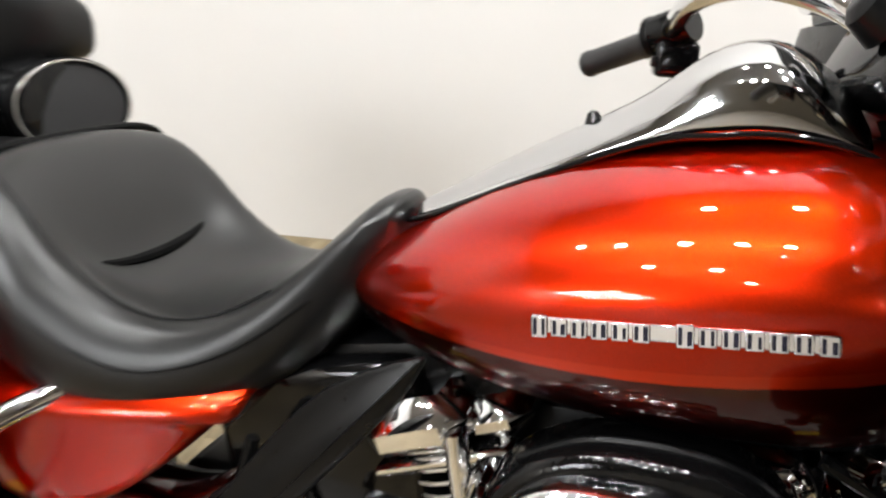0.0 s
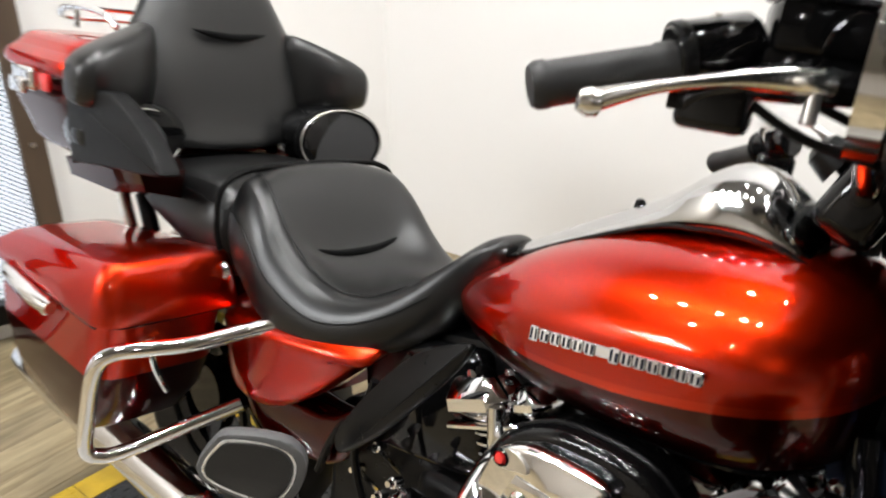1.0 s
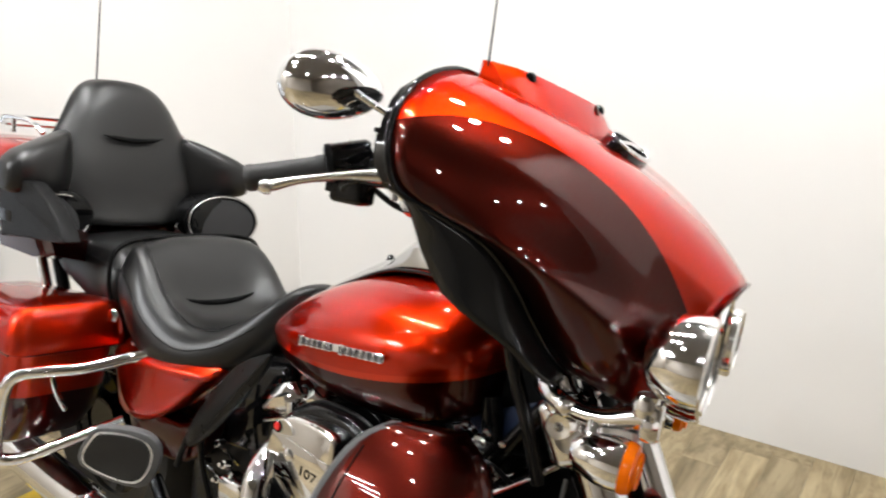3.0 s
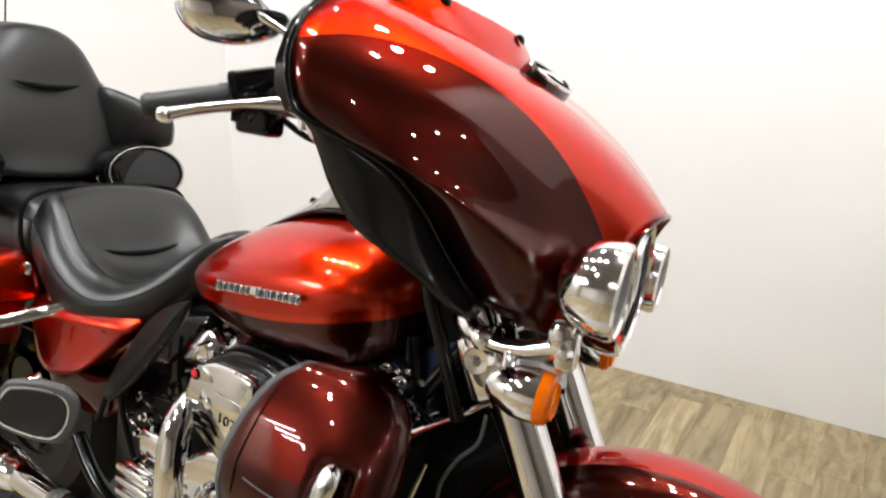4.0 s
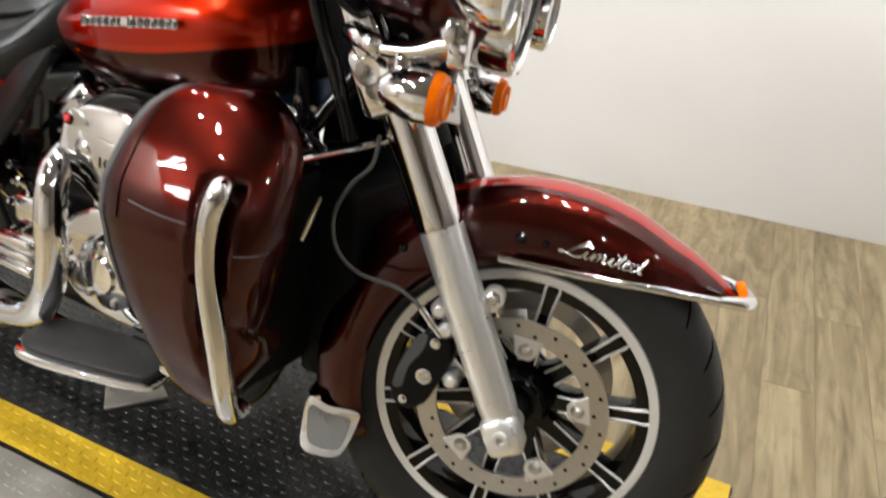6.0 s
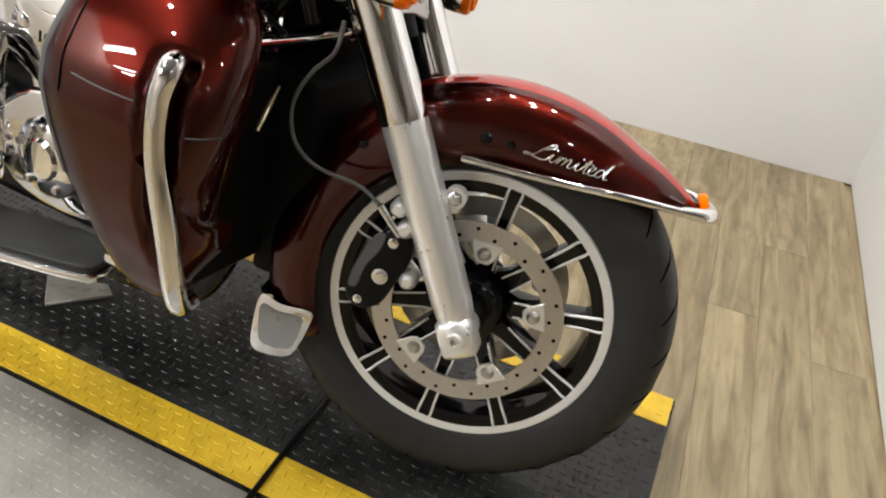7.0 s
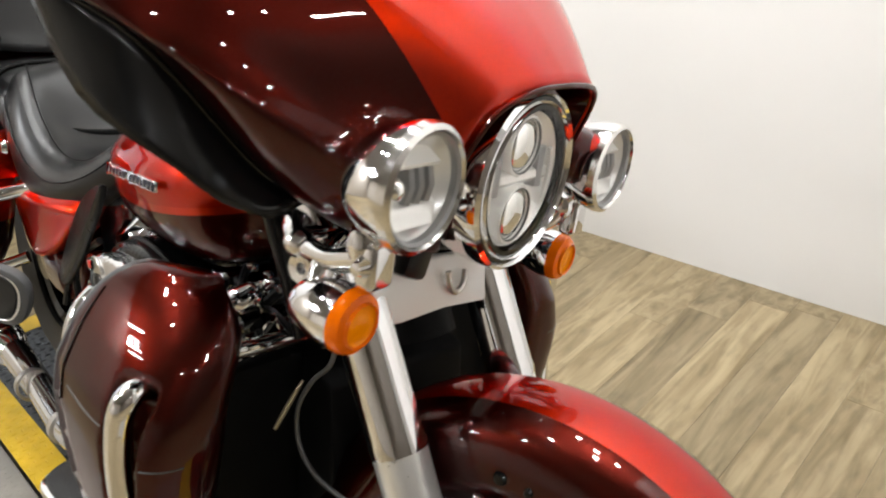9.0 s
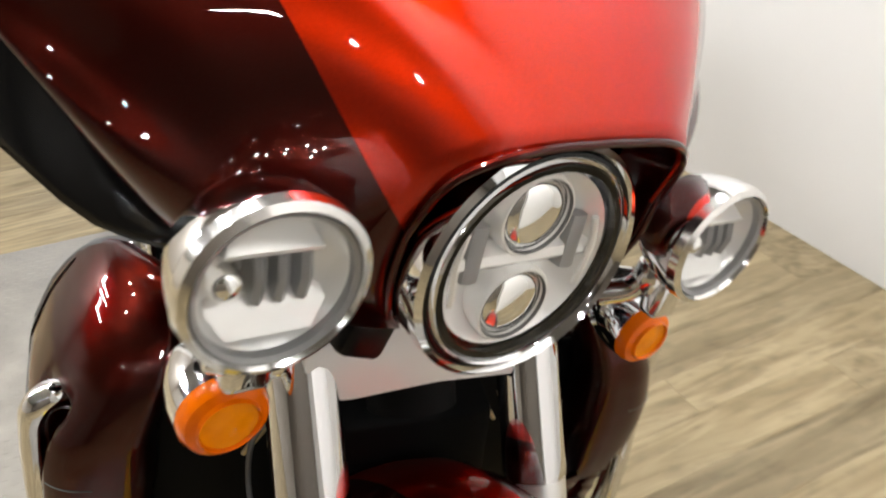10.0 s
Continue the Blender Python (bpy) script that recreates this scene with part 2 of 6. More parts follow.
def planks_mat():
    m = mat("oak_look_vinyl", (0.4, 0.3, 0.17), 0.42, bump=0.12, bump_scale=40, stretch=(1, 0.08, 1))
    nt = m.node_tree
    b = nt.nodes["Principled BSDF"]
    co = nt.nodes.new("ShaderNodeTexCoord")
    info = nt.nodes.new("ShaderNodeObjectInfo")
    add = nt.nodes.new("ShaderNodeVectorMath")
    comb = nt.nodes.new("ShaderNodeCombineXYZ")
    mul = nt.nodes.new("ShaderNodeMath")
    mul.operation, mul.inputs[1].default_value = "MULTIPLY", 37.0
    nt.links.new(info.outputs["Random"], mul.inputs[0])
    for i in range(3):
        nt.links.new(mul.outputs[0], comb.inputs[i])
    nt.links.new(co.outputs["Object"], add.inputs[0])
    nt.links.new(comb.outputs[0], add.inputs[1])
    mp = nt.nodes.new("ShaderNodeMapping")
    mp.inputs["Scale"].default_value = (24, 2.2, 1)
    nt.links.new(add.outputs[0], mp.inputs[0])
    grain = nt.nodes.new("ShaderNodeTexNoise")
    grain.inputs["Scale"].default_value, grain.inputs["Detail"].default_value, grain.inputs["Distortion"].default_value = 1.1, 9, 1.1
    nt.links.new(mp.outputs[0], grain.inputs["Vector"])
    ramp = nt.nodes.new("ShaderNodeValToRGB")
    ramp.color_ramp.elements[0].position, ramp.color_ramp.elements[0].color = 0.28, (0.14, 0.102, 0.05, 1)
    ramp.color_ramp.elements[1].position, ramp.color_ramp.elements[1].color = 0.68, (0.315, 0.25, 0.148, 1)
    nt.links.new(grain.outputs["Fac"], ramp.inputs[0])
    tone = nt.nodes.new("ShaderNodeMapRange")
    tone.inputs["To Min"].default_value, tone.inputs["To Max"].default_value = 0.78, 1.15
    nt.links.new(info.outputs["Random"], tone.inputs["Value"])
    mix = nt.nodes.new("ShaderNodeVectorMath")
    mix.operation = "SCALE"
    nt.links.new(ramp.outputs[0], mix.inputs[0])
    nt.links.new(tone.outputs[0], mix.inputs["Scale"])
    fleck = nt.nodes.new("ShaderNodeTexNoise")
    fleck.inputs["Scale"].default_value, fleck.inputs["Detail"].default_value = 3.2, 12
    mp2 = nt.nodes.new("ShaderNodeMapping")
    mp2.inputs["Scale"].default_value = (14, 4, 1)
    nt.links.new(add.outputs[0], mp2.inputs[0])
    nt.links.new(mp2.outputs[0], fleck.inputs["Vector"])
    dark = nt.nodes.new("ShaderNodeMapRange")
    dark.inputs["From Min"].default_value, dark.inputs["From Max"].default_value = 0.32, 0.5
    dark.inputs["To Min"].default_value, dark.inputs["To Max"].default_value = 0.84, 1.04
    nt.links.new(fleck.outputs["Fac"], dark.inputs["Value"])
    mix2 = nt.nodes.new("ShaderNodeVectorMath")
    mix2.operation = "SCALE"
    nt.links.new(mix.outputs[0], mix2.inputs[0])
    nt.links.new(dark.outputs[0], mix2.inputs["Scale"])
    nt.links.new(mix2.outputs[0], b.inputs["Base Color"])
    return m


PLANK = planks_mat()
floor = tagged(obj("floor", box((-0.5, -2.2, -0.06), (12.0, 9.0, 0.1)), PLANK, smooth=False), "grey-brown oak-look vinyl plank floor", "floor", kind="structure")
west_end = WEST_A - WEST_DIR * 8.3
# tones for unseen walls, chosen to shape what paint and chrome mirror
BROWNWALL = mat("unseen_wall_brown", (0.13, 0.11, 0.09), 0.6, vary=0.08, scale=1.2, bump=0.06, bump_scale=120)
DARKWALL = mat("unseen_wall_beige", (0.44, 0.40, 0.35), 0.6, vary=0.08, scale=1.2, bump=0.06, bump_scale=120)
wall_north = tagged(slab("wall_north", WEST_A + Vector((-0.1, 0, 0)), (EAST + 0.1, NORTH), CEIL, -0.12, WALL), "off-white painted plaster wall", "wall")
wall_east = tagged(slab("wall_east", (EAST, NORTH), (EAST, EAST_END), CEIL, -0.12, WALL), "off-white painted plaster wall", "wall")
# return, far-east, south and far-west walls are unseen, added to close the room
wall_return = tagged(slab("wall_return", (EAST + 0.12, EAST_END), (FAR_EAST, EAST_END), CEIL, -0.12, WALL), "off-white painted plaster wall", "wall")
wall_far_east = tagged(slab("wall_far_east", (FAR_EAST, EAST_END + 0.12), (FAR_EAST, SOUTH), CEIL, -0.12, BROWNWALL), "unseen dark brown wall, added to darken reflections", "wall")
wall_south = tagged(slab("wall_south", (FAR_EAST, SOUTH), (-5.4, SOUTH), CEIL, -0.12, DARKWALL), "unseen beige wall, added to tone reflections", "wall")
west_turn = WEST_A - WEST_DIR * 2.75
wall_west = tagged(slab("wall_west", west_turn, WEST_A, CEIL, -0.12, WALL), "off-white painted plaster wall", "wall")
wall_west_far = tagged(slab("wall_west_far", west_end, west_turn, CEIL, -0.12, DARKWALL), "unseen beige wall, added to tone reflections", "wall")
ceiling = tagged(obj("ceiling", box((-0.5, -2.2, CEIL + 0.05), (12.0, 9.0, 0.1)), CEILING, smooth=False), "grey painted ceiling", "ceiling", kind="structure")

# expanded-metal panel in a dark wooden frame, standing against the west wall
IN = Vector((WEST_DIR.y, -WEST_DIR.x, 0))
SCREEN_R = WEST_A - WEST_DIR * 1.296 + IN * 0.03
screen = new("mesh_screen")
tagged(screen, "wood-framed daylit window behind an expanded metal mesh screen", "screen")
SW, S0, S1 = 1.15, 0.084, 1.25


def on_screen(s, z, out=0.0):
    return SCREEN_R - WEST_DIR * s + IN * out + Vector((0, 0, z))


def screen_bar(name, s0, s1, z0, z1, material=WOOD, depth=0.05, back=0.0):
    bm = plate([on_screen(s0, z0, back), on_screen(s1, z0, back), on_screen(s1, z1, back), on_screen(s0, z1, back)], IN * depth, 0.003, 1)
    return part(name, bm, material, screen)


screen_bar("upright", 0, 0.075, S0, S1)
screen_bar("upright", SW - 0.075, SW, S0, S1)
screen_bar("top_rail", 0.075, SW - 0.075, S1 - 0.07, S1, SATIN)
screen_bar("bottom_rail", 0.075, SW - 0.075, S0, S0 + 0.07, SATIN)
screen_bar("mullion", 0.24, 0.25, S0 + 0.07, S1 - 0.07, STEEL, 0.012, 0.0)
screen_bar("mullion", 0.262, 0.27, S0 + 0.07, S1 - 0.07, STEEL, 0.012, 0.0)
PANEL = mat("daylit_frosted_pane", (0.8, 0.86, 0.95), 0.5, vary=0.05, scale=3, emit=(0.86, 0.92, 1.0), emit_strength=1.7)
screen_bar("window_pane", 0.075, SW - 0.075, S0 + 0.07, S1 - 0.07, PANEL, 0.008, -0.015)
for s in (0.0375, SW - 0.0375):
    for z in (S0 + 0.03, S1 - 0.03, 0.66):
        part("bolt", lathe([(0, 0.006), (0.006, 0.005), (0.009, 0), (0.009, -0.002)], on_screen(s, z, 0.05), IN, 10), STEEL, screen)
bm = bmesh.new()
nx, nz, pw, ph = 44, 62, (SW - 0.15) / 44, (S1 - S0 - 0.14) / 62
for i in range(nx):
    for k in range(nz):
        a = Vector((0.075 + i * pw, S0 + 0.07 + k * ph))
        for p, q in ((a + Vector((0, ph / 2)), a + Vector((pw / 2, ph))), (a + Vector((pw / 2, ph)), a + Vector((pw, ph / 2))),
                     (a + Vector((pw, ph / 2)), a + Vector((pw / 2, 0))), (a + Vector((pw / 2, 0)), a + Vector((0, ph / 2)))):
            t = Vector((0, 0.0026))
            bm.faces.new([bm.verts.new(on_screen(*v, 0.028)) for v in (p - t, q - t, q + t, p + t)])
wire = part("wire_mesh", bm, WIRE, screen, smooth=False)
sol = wire.modifiers.new("thick", "SOLIDIFY")
sol.thickness = 0.002

# ---- lift platform ----
HP = 0.041
PM = pose(0, 0, 0, 0, 0, -3.2)
platform = new("lift_platform")
tagged(platform, "black diamond-plate motorcycle lift platform with yellow edge stripes", "lift platform")
platform.matrix_world = PM
PX0, PX1, PY0, PY1 = -1.98, 0.375, -0.19, 0.41
part("deck", box(((PX0 + PX1) / 2, (PY0 + PY1) / 2, HP / 2), (PX1 - PX0, PY1 - PY0, HP - 0.001), 0.004), MATBLACK, platform)
part("stripe", box(((PX0 + PX1) / 2, PY0 + 0.0425, HP), (PX1 - PX0 - 0.01, 0.083, 0.0016)), YELLOW, platform, "scuffed yellow painted stripe", smooth=False)
part("stripe", box(((PX0 + PX1) / 2, PY1 - 0.0425, HP), (PX1 - PX0 - 0.01, 0.083, 0.0016)), YELLOW, platform, "scuffed yellow painted stripe", smooth=False)
part("stripe", box((PX0 + 0.045, (PY0 + PY1) / 2, HP), (0.08, PY1 - PY0 - 0.172, 0.0016)), YELLOW, platform, "scuffed yellow painted stripe", smooth=False)


def lozenges(x0, x1, y0, y1, z, pitch=0.02, long=0.0095, wide=0.003, high=0.0014):
    bm = bmesh.new()
    nx, ny = int((x1 - x0) / pitch), int((y1 - y0) / pitch)
    for i in range(nx):
        for k in range(ny):
            c = Vector((x0 + (i + 0.5) * pitch, y0 + (k + 0.5) * pitch, z))
            d = Vector((1, 0, 0)) if (i + k) % 2 else Vector((0, 1, 0))
            e = Vector((-d.y, d.x, 0))
            b = [bm.verts.new(c + v) for v in (d * long, e * wide, -d * long, -e * wide)]
            t = [bm.verts.new(c + v + Vector((0, 0, high))) for v in (d * long * 0.6, e * wide * 0.5, -d * long * 0.6, -e * wide * 0.5)]
            bm.faces.new(t)
            for m in range(4):
                bm.faces.new((b[m], b[(m + 1) % 4], t[(m + 1) % 4], t[m]))
    return bm


tagged(part("tread", lozenges(PX0 + 0.09, PX1, PY0 + 0.09, PY1 - 0.09, HP - 0.0004), MATBLACK, platform, "raised diamond tread"), kind="stuff")
tagged(part("tread", lozenges(PX0, PX1, PY0, PY0 + 0.09, HP + 0.0006), YELLOW, platform, "yellow painted diamond tread"), kind="stuff")
tagged(part("tread", lozenges(PX0, PX1, PY1 - 0.09, PY1, HP + 0.0006), YELLOW, platform, "yellow painted diamond tread"), kind="stuff")
side_plate = new("side_plate")
tagged(side_plate, "worn grey diamond-plate steel side extension of the lift", "steel plate")
side_plate.matrix_world = PM
part("sheet", box(((PX0 + PX1) / 2, PY0 - 0.305, HP / 2 - 0.002), (PX1 - PX0, 0.6, HP - 0.006), 0.003), BAREPLATE, side_plate)
tagged(part("tread", lozenges(PX0, PX1, PY0 - 0.6, PY0 - 0.006, HP - 0.0055), BAREPLATE, side_plate), kind="stuff")
strap = tagged(obj("black_strap", tube([(-0.245, -0.2, HP + 0.004), (-0.24, -0.05, HP + 0.005), (-0.235, 0.12, HP + 0.004)], 0.0055, 8), SATIN),
               "thin black strap lying across the lift deck", "strap")

pad = new("steel_pad")
tagged(pad, "small worn steel plate lying on the lift deck", "steel plate")
part("sheet", plate([(-0.862, 0.02, HP + 0.001), (-0.766, 0.108, HP + 0.001), (-0.80, 0.132, HP + 0.001), (-0.925, 0.095, HP + 0.001)], (0, 0, 0.007), 0.0015, 1), BAREPLATE, pad)
for k in range(4):
    part("rib", tube([(-0.89 + 0.03 * k, 0.07 + 0.012 * k, HP + 0.008), (-0.875 + 0.03 * k, 0.078 + 0.012 * k, HP + 0.008)], 0.002, 6, 2, smooth=False), BAREPLATE, pad)

# ---- ceiling lamps ----
# the last five are unseen extras, added to brighten the corner and far walls
lamp_places = [(-2.2, 0.2), (-1.8, 0.05), (-1.75, -0.9), (-1.3, -0.05), (-0.9, -0.1), (-0.55, -0.15), (-1.0, 1.1), (-0.35, 1.1), (0.45, 0.9),
               (-1.2, -1.05), (-1.0, -1.75), (0.15, 0.35), (0.05, 0.85), (2.9, -0.3), (2.9, -1.3), (2.9, -2.4), (1.3, -3.1)]
first = new("ceiling_spotlight")
tagged(first, "round recessed ceiling spotlight with a white rim", "ceiling lamp", "ceiling spotlights")
part("rim", lathe([(0.055, 0), (0.075, 0), (0.078, 0.01), (0.055, 0.012)], (0, 0, -0.012), (0, 0, 1), 24, ring=True), CEILING, first)
part("diffuser", lathe([(0, 0), (0.055, 0.0), (0.055, 0.004), (0, 0.004)], (0, 0, -0.006), (0, 0, 1), 24), WHITEGLOW, first)
first.matrix_world = pose(*lamp_places[0], CEIL)
for x, y in lamp_places[1:]:
    copy_thing(first, pose(x, y, CEIL))
for x, y in lamp_places:
    lamp("spot_light", "AREA", pose(x, y, CEIL - 0.02), 10.8, (0.965, 0.98, 0.985), size=0.11)
tube_first = new("tube_light")
tagged(tube_first, "long white fluorescent ceiling tube light", "ceiling lamp", "tube lights")
part("housing", box((0, 0, -0.02), (1.6, 0.14, 0.04), 0.006), CEILING, tube_first)
for y in (-0.035, 0.035):
    part("tube", tube([(-0.77, y, -0.052), (0.77, y, -0.052)], 0.013, 10, smooth=False), TUBEGLOW, tube_first)
tube_places = [(-3.35, -2.95), (-3.3, -3.45), (-3.25, -3.95)]
tube_first.matrix_world = pose(*tube_places[0], CEIL, 0, 0, 14)
for x, y in tube_places[1:]:
    copy_thing(tube_first, pose(x, y, CEIL, 0, 0, 14))
for x, y in tube_places:
    lamp("tube_lamp", "AREA", pose(x, y, CEIL - 0.08, 0, 0, 14), 52, (0.96, 0.98, 0.99), size=1.55, size_y=0.06)

# ---- motorcycle ----
# Body axes: x forward from the front contact, y to its left, z up along the leaning frame.
bike = new("motorcycle")
tagged(bike, "orange and maroon touring motorcycle leaning on its side stand", "motorcycle")
bike.matrix_world = pose(0, 0, HP) @ pose(0, 0, 0, 0, 0, -6.9) @ pose(0, 0, 0, -10.5)
# the steered front end: turned to its left
FRONT = Matrix(((0.972, -0.234, -0.002, -0.007), (0.233, 0.970, 0.061, 0.002), (-0.012, -0.060, 0.998, 0.022), (0, 0, 0, 1)))
FRONT = Matrix.LocRotScale(FRONT.translation, FRONT.to_quaternion(), None)


def fpart(name, bm, material, label="", **more):
    ob = part(name, bm, material, bike, label, **more)
    ob.matrix_basis = FRONT
    return ob


def even(points, n, fine=16):
    """n points at even steps along a smooth run."""
    run = curve(points, fine)
    step = [0.0]
    for a, b in zip(run, run[1:]):
        step.append(step[-1] + (b - a).length)
    out = []
    for k in range(n):
        d = step[-1] * k / (n - 1)
        i = max(j for j in range(len(step)) if step[j] <= d + 1e-9)
        i = min(i, len(run) - 2)
        f = (d - step[i]) / max(step[i + 1] - step[i], 1e-9)
        out.append(run[i].lerp(run[i + 1], min(f, 1)))
    return out


def flip(points):
    return [Vector((p[0], -p[1], p[2])) for p in points]


# -- front wheel --
AX = 0.325
RIM = mat("machined_rim", (0.82, 0.82, 0.81), 0.34, 0.55, rough_vary=0.06, scale=60)
wheel = fpart("front_wheel", lathe([(0.19, -0.052), (0.2085, -0.056), (0.222, -0.056), (0.226, -0.05), (0.222, -0.046), (0.205, -0.044), (0.196, -0.03),
                                    (0.192, 0), (0.196, 0.03), (0.205, 0.044), (0.222, 0.046), (0.226, 0.05), (0.222, 0.056), (0.2085, 0.056), (0.19, 0.052),
                                    (0.186, 0.03), (0.182, 0), (0.186, -0.03)], (0, 0, AX), (0, 1, 0), 72, ring=True,
                                   mats=[0, 1, 1, 1, 1, 0, 0, 0, 0, 0, 1, 1, 1, 1, 0, 0, 0, 0]), [BLACK, RIM], "black cast wheel with machined silver rim lip")
part("tyre", lathe([(0.218, -0.05), (0.235, -0.06), (0.262, -0.066), (0.285, -0.063), (0.301, -0.052), (0.312, -0.034), (0.318, -0.012), (0.319, 0), (0.318, 0.012),
                    (0.312, 0.034), (0.301, 0.052), (0.285, 0.063), (0.262, 0.066), (0.235, 0.06), (0.218, 0.05)], (0, 0, AX), (0, 1, 0), 96, ring=True), RUBBER, wheel,
     "black rubber tyre with a shallow tread")


def on_wheel(r, a, y):
    return Vector((r * math.cos(a), y, AX + r * math.sin(a)))


# tread grooves as slim strips let into the shoulders, their shade coloured in
# near-black that stands in for shade in grooves, holes and pleats
RECESS_SHADE = mat("recess_shade_dark", (0.003, 0.003, 0.003), 0.9, spec=0.1)
for k in range(26):
    a = 2 * math.pi * k / 26
    for s in (-1, 1):
        path = [on_wheel(r, a + da, s * y) for r, da, y in ((0.2925, 0.0, 0.0578), (0.302, 0.035, 0.0495), (0.312, 0.075, 0.0305), (0.3168, 0.13, 0.010))]
        part("tread_groove", tube(path, [0.0012, 0.0024, 0.0024, 0.001], 6, 3), RECESS_SHADE, wheel)
for k in range(10):
    a = 2 * math.pi * (k + 0.32) / 10
    rings = []
    for r, y, wd, th in ((0.045, -0.022, 0.018, 0.022), (0.10, -0.034, 0.0135, 0.018), (0.15, -0.042, 0.0105, 0.016), (0.185, -0.046, 0.0112, 0.016), (0.203, -0.049, 0.0115, 0.012)):
        t = Vector((-math.sin(a), 0, math.cos(a)))
        c = on_wheel(r, a, 0)
        rings.append([c + t * wd + Vector((0, y, 0)), c + t * wd * 0.75 + Vector((0, y - 0.008, 0)), c - t * wd * 0.75 + Vector((0, y - 0.008, 0)), c - t * wd + Vector((0, y, 0)),
                      c - t * wd * 0.8 + Vector((0, y + th * 2.2, 0)), c + t * wd * 0.8 + Vector((0, y + th * 2.2, 0))])
    part("spoke", loft(rings), BLACK, wheel)
    for sgn in (-1, 1):
        t = Vector((-math.sin(a), 0, math.cos(a)))
        part("spoke_edge", tube([on_wheel(r, a, y) + t * sgn * wd for r, y, wd in ((0.07, -0.036, 0.0125), (0.10, -0.041, 0.0112), (0.15, -0.049, 0.0092), (0.185, -0.053, 0.0098), (0.203, -0.056, 0.0112), (0.21, -0.057, 0.009))], [0.0016, 0.002, 0.0022, 0.0023, 0.0022, 0.0014], 8, 3), RIM, wheel)
part("hub", lathe([(0, -0.085), (0.022, -0.085), (0.03, -0.075), (0.034, -0.06), (0.05, -0.05), (0.055, 0), (0.05, 0.05), (0.034, 0.06), (0.03, 0.085), (0, 0.085)], (0, 0, AX), (0, 1, 0), 32), SATIN, wheel)
for s in (-1, 1):
    disc = part("brake_disc", lathe([(0.118, s * 0.0635), (0.15, s * 0.0635), (0.15, s * 0.069), (0.118, s * 0.069)], (0, 0, AX), (0, 1, 0), 72, ring=True), STEEL, wheel, "drilled steel brake disc")
    for k in range(30):
        a = 2 * math.pi * k / 30
        r = 0.128 if k % 2 else 0.140
        # dark discs take the place of the shade inside drilled holes
        part("hole_shade_disc", lathe([(0, s * 0.0692), (0.0033, s * 0.0692), (0.0033, s * 0.0685)], (r * math.cos(a), 0, AX + r * math.sin(a)), (0, 1, 0), 10), RECESS_SHADE, disc)
    for k in range(5):
        a = 2 * math.pi * (k + 0.22) / 5
        u, t = Vector((math.cos(a), 0, math.sin(a))), Vector((-math.sin(a), 0, math.cos(a)))
        c = Vector((0, s * 0.067, AX))
        part("carrier_lug", plate([c + u * 0.122 + t * 0.024, c + u * 0.122 - t * 0.024, c + u * 0.096 - t * 0.016, c + u * 0.088 - t * 0.009, c + u * 0.088 + t * 0.009, c + u * 0.096 + t * 0.016],
                                  Vector((0, s * 0.005, 0)), 0.0012, 1), ALU, disc)
        part("carrier_bolt", lathe([(0, 0.008), (0.006, 0.007), (0.009, 0.003), (0.011, 0)], c + u * 0.104 + Vector((0, s * 0.005, 0)), (0, s, 0), 16), STEEL, disc)
    part("carrier", lathe([(0.026, s * 0.06), (0.05, s * 0.06), (0.05, s * 0.068), (0.026, s * 0.068)], (0, 0, AX), (0, 1, 0), 32, ring=True), BLACK, disc)

# -- fork legs --
for s in (-1, 1):
    y = s * 0.128
    low, seam, top = Vector((0.002, y, 0.325)), Vector((-0.147, y, 0.608)), Vector((-0.268, y, 0.835))
    d = (seam - low).normalized()
    leg = fpart("fork_leg", tube([low - d * 0.0, low + d * 0.03, low + d * 0.05, low + d * 0.2, seam - d * 0.012, seam], [0.024, 0.0285, 0.030, 0.0315, 0.0325, 0.0325], 24, smooth=False), ALU, "bare aluminium lower fork leg")
    part("axle_clamp", join(box(low + Vector((0, s * 0.004, -0.005)), (0.056, 0.05, 0.062), 0.012, Matrix.Rotation(radians(-28), 4, "Y"), 3),
                            lathe([(0.026, -0.03), (0.026, 0.03), (0.02, 0.034), (0, 0.034)], low + Vector((0, s * 0.002, 0)), (0, s, 0), 24)), ALU, leg)
    part("axle_nut", lathe([(0, 0.002), (0.006, 0.002), (0.0065, 0.008), (0.0115, 0.008), (0.0135, 0)], low + Vector((0, s * 0.034, 0)), (0, s, 0), 20), ALU, leg)
    d2 = (top - seam).normalized()
    part("upper_cover", tube([seam - d2 * 0.004, seam + d2 * 0.006, seam + d2 * 0.02, top], [0.0335, 0.0345, 0.0335, 0.034], 28, smooth=False), CHROME, leg, "chrome upper fork cover")
    part("fender_lug", join(lathe([(0.016, 0), (0.016, 0.018), (0, 0.018)], (-0.053, s * 0.107, 0.517), (0, s, 0), 20),
                            box((-0.075, s * 0.114, 0.5), (0.06, 0.018, 0.03), 0.006, Matrix.Rotation(radians(-20), 4, "Y"))), ALU, leg)
    part("fender_bolt", lathe([(0, 0.007), (0.006, 0.007), (0.0085, 0.002), (0.011, 0)], (-0.053, s * 0.126, 0.517), (0, s, 0), 6), CHROME, leg)

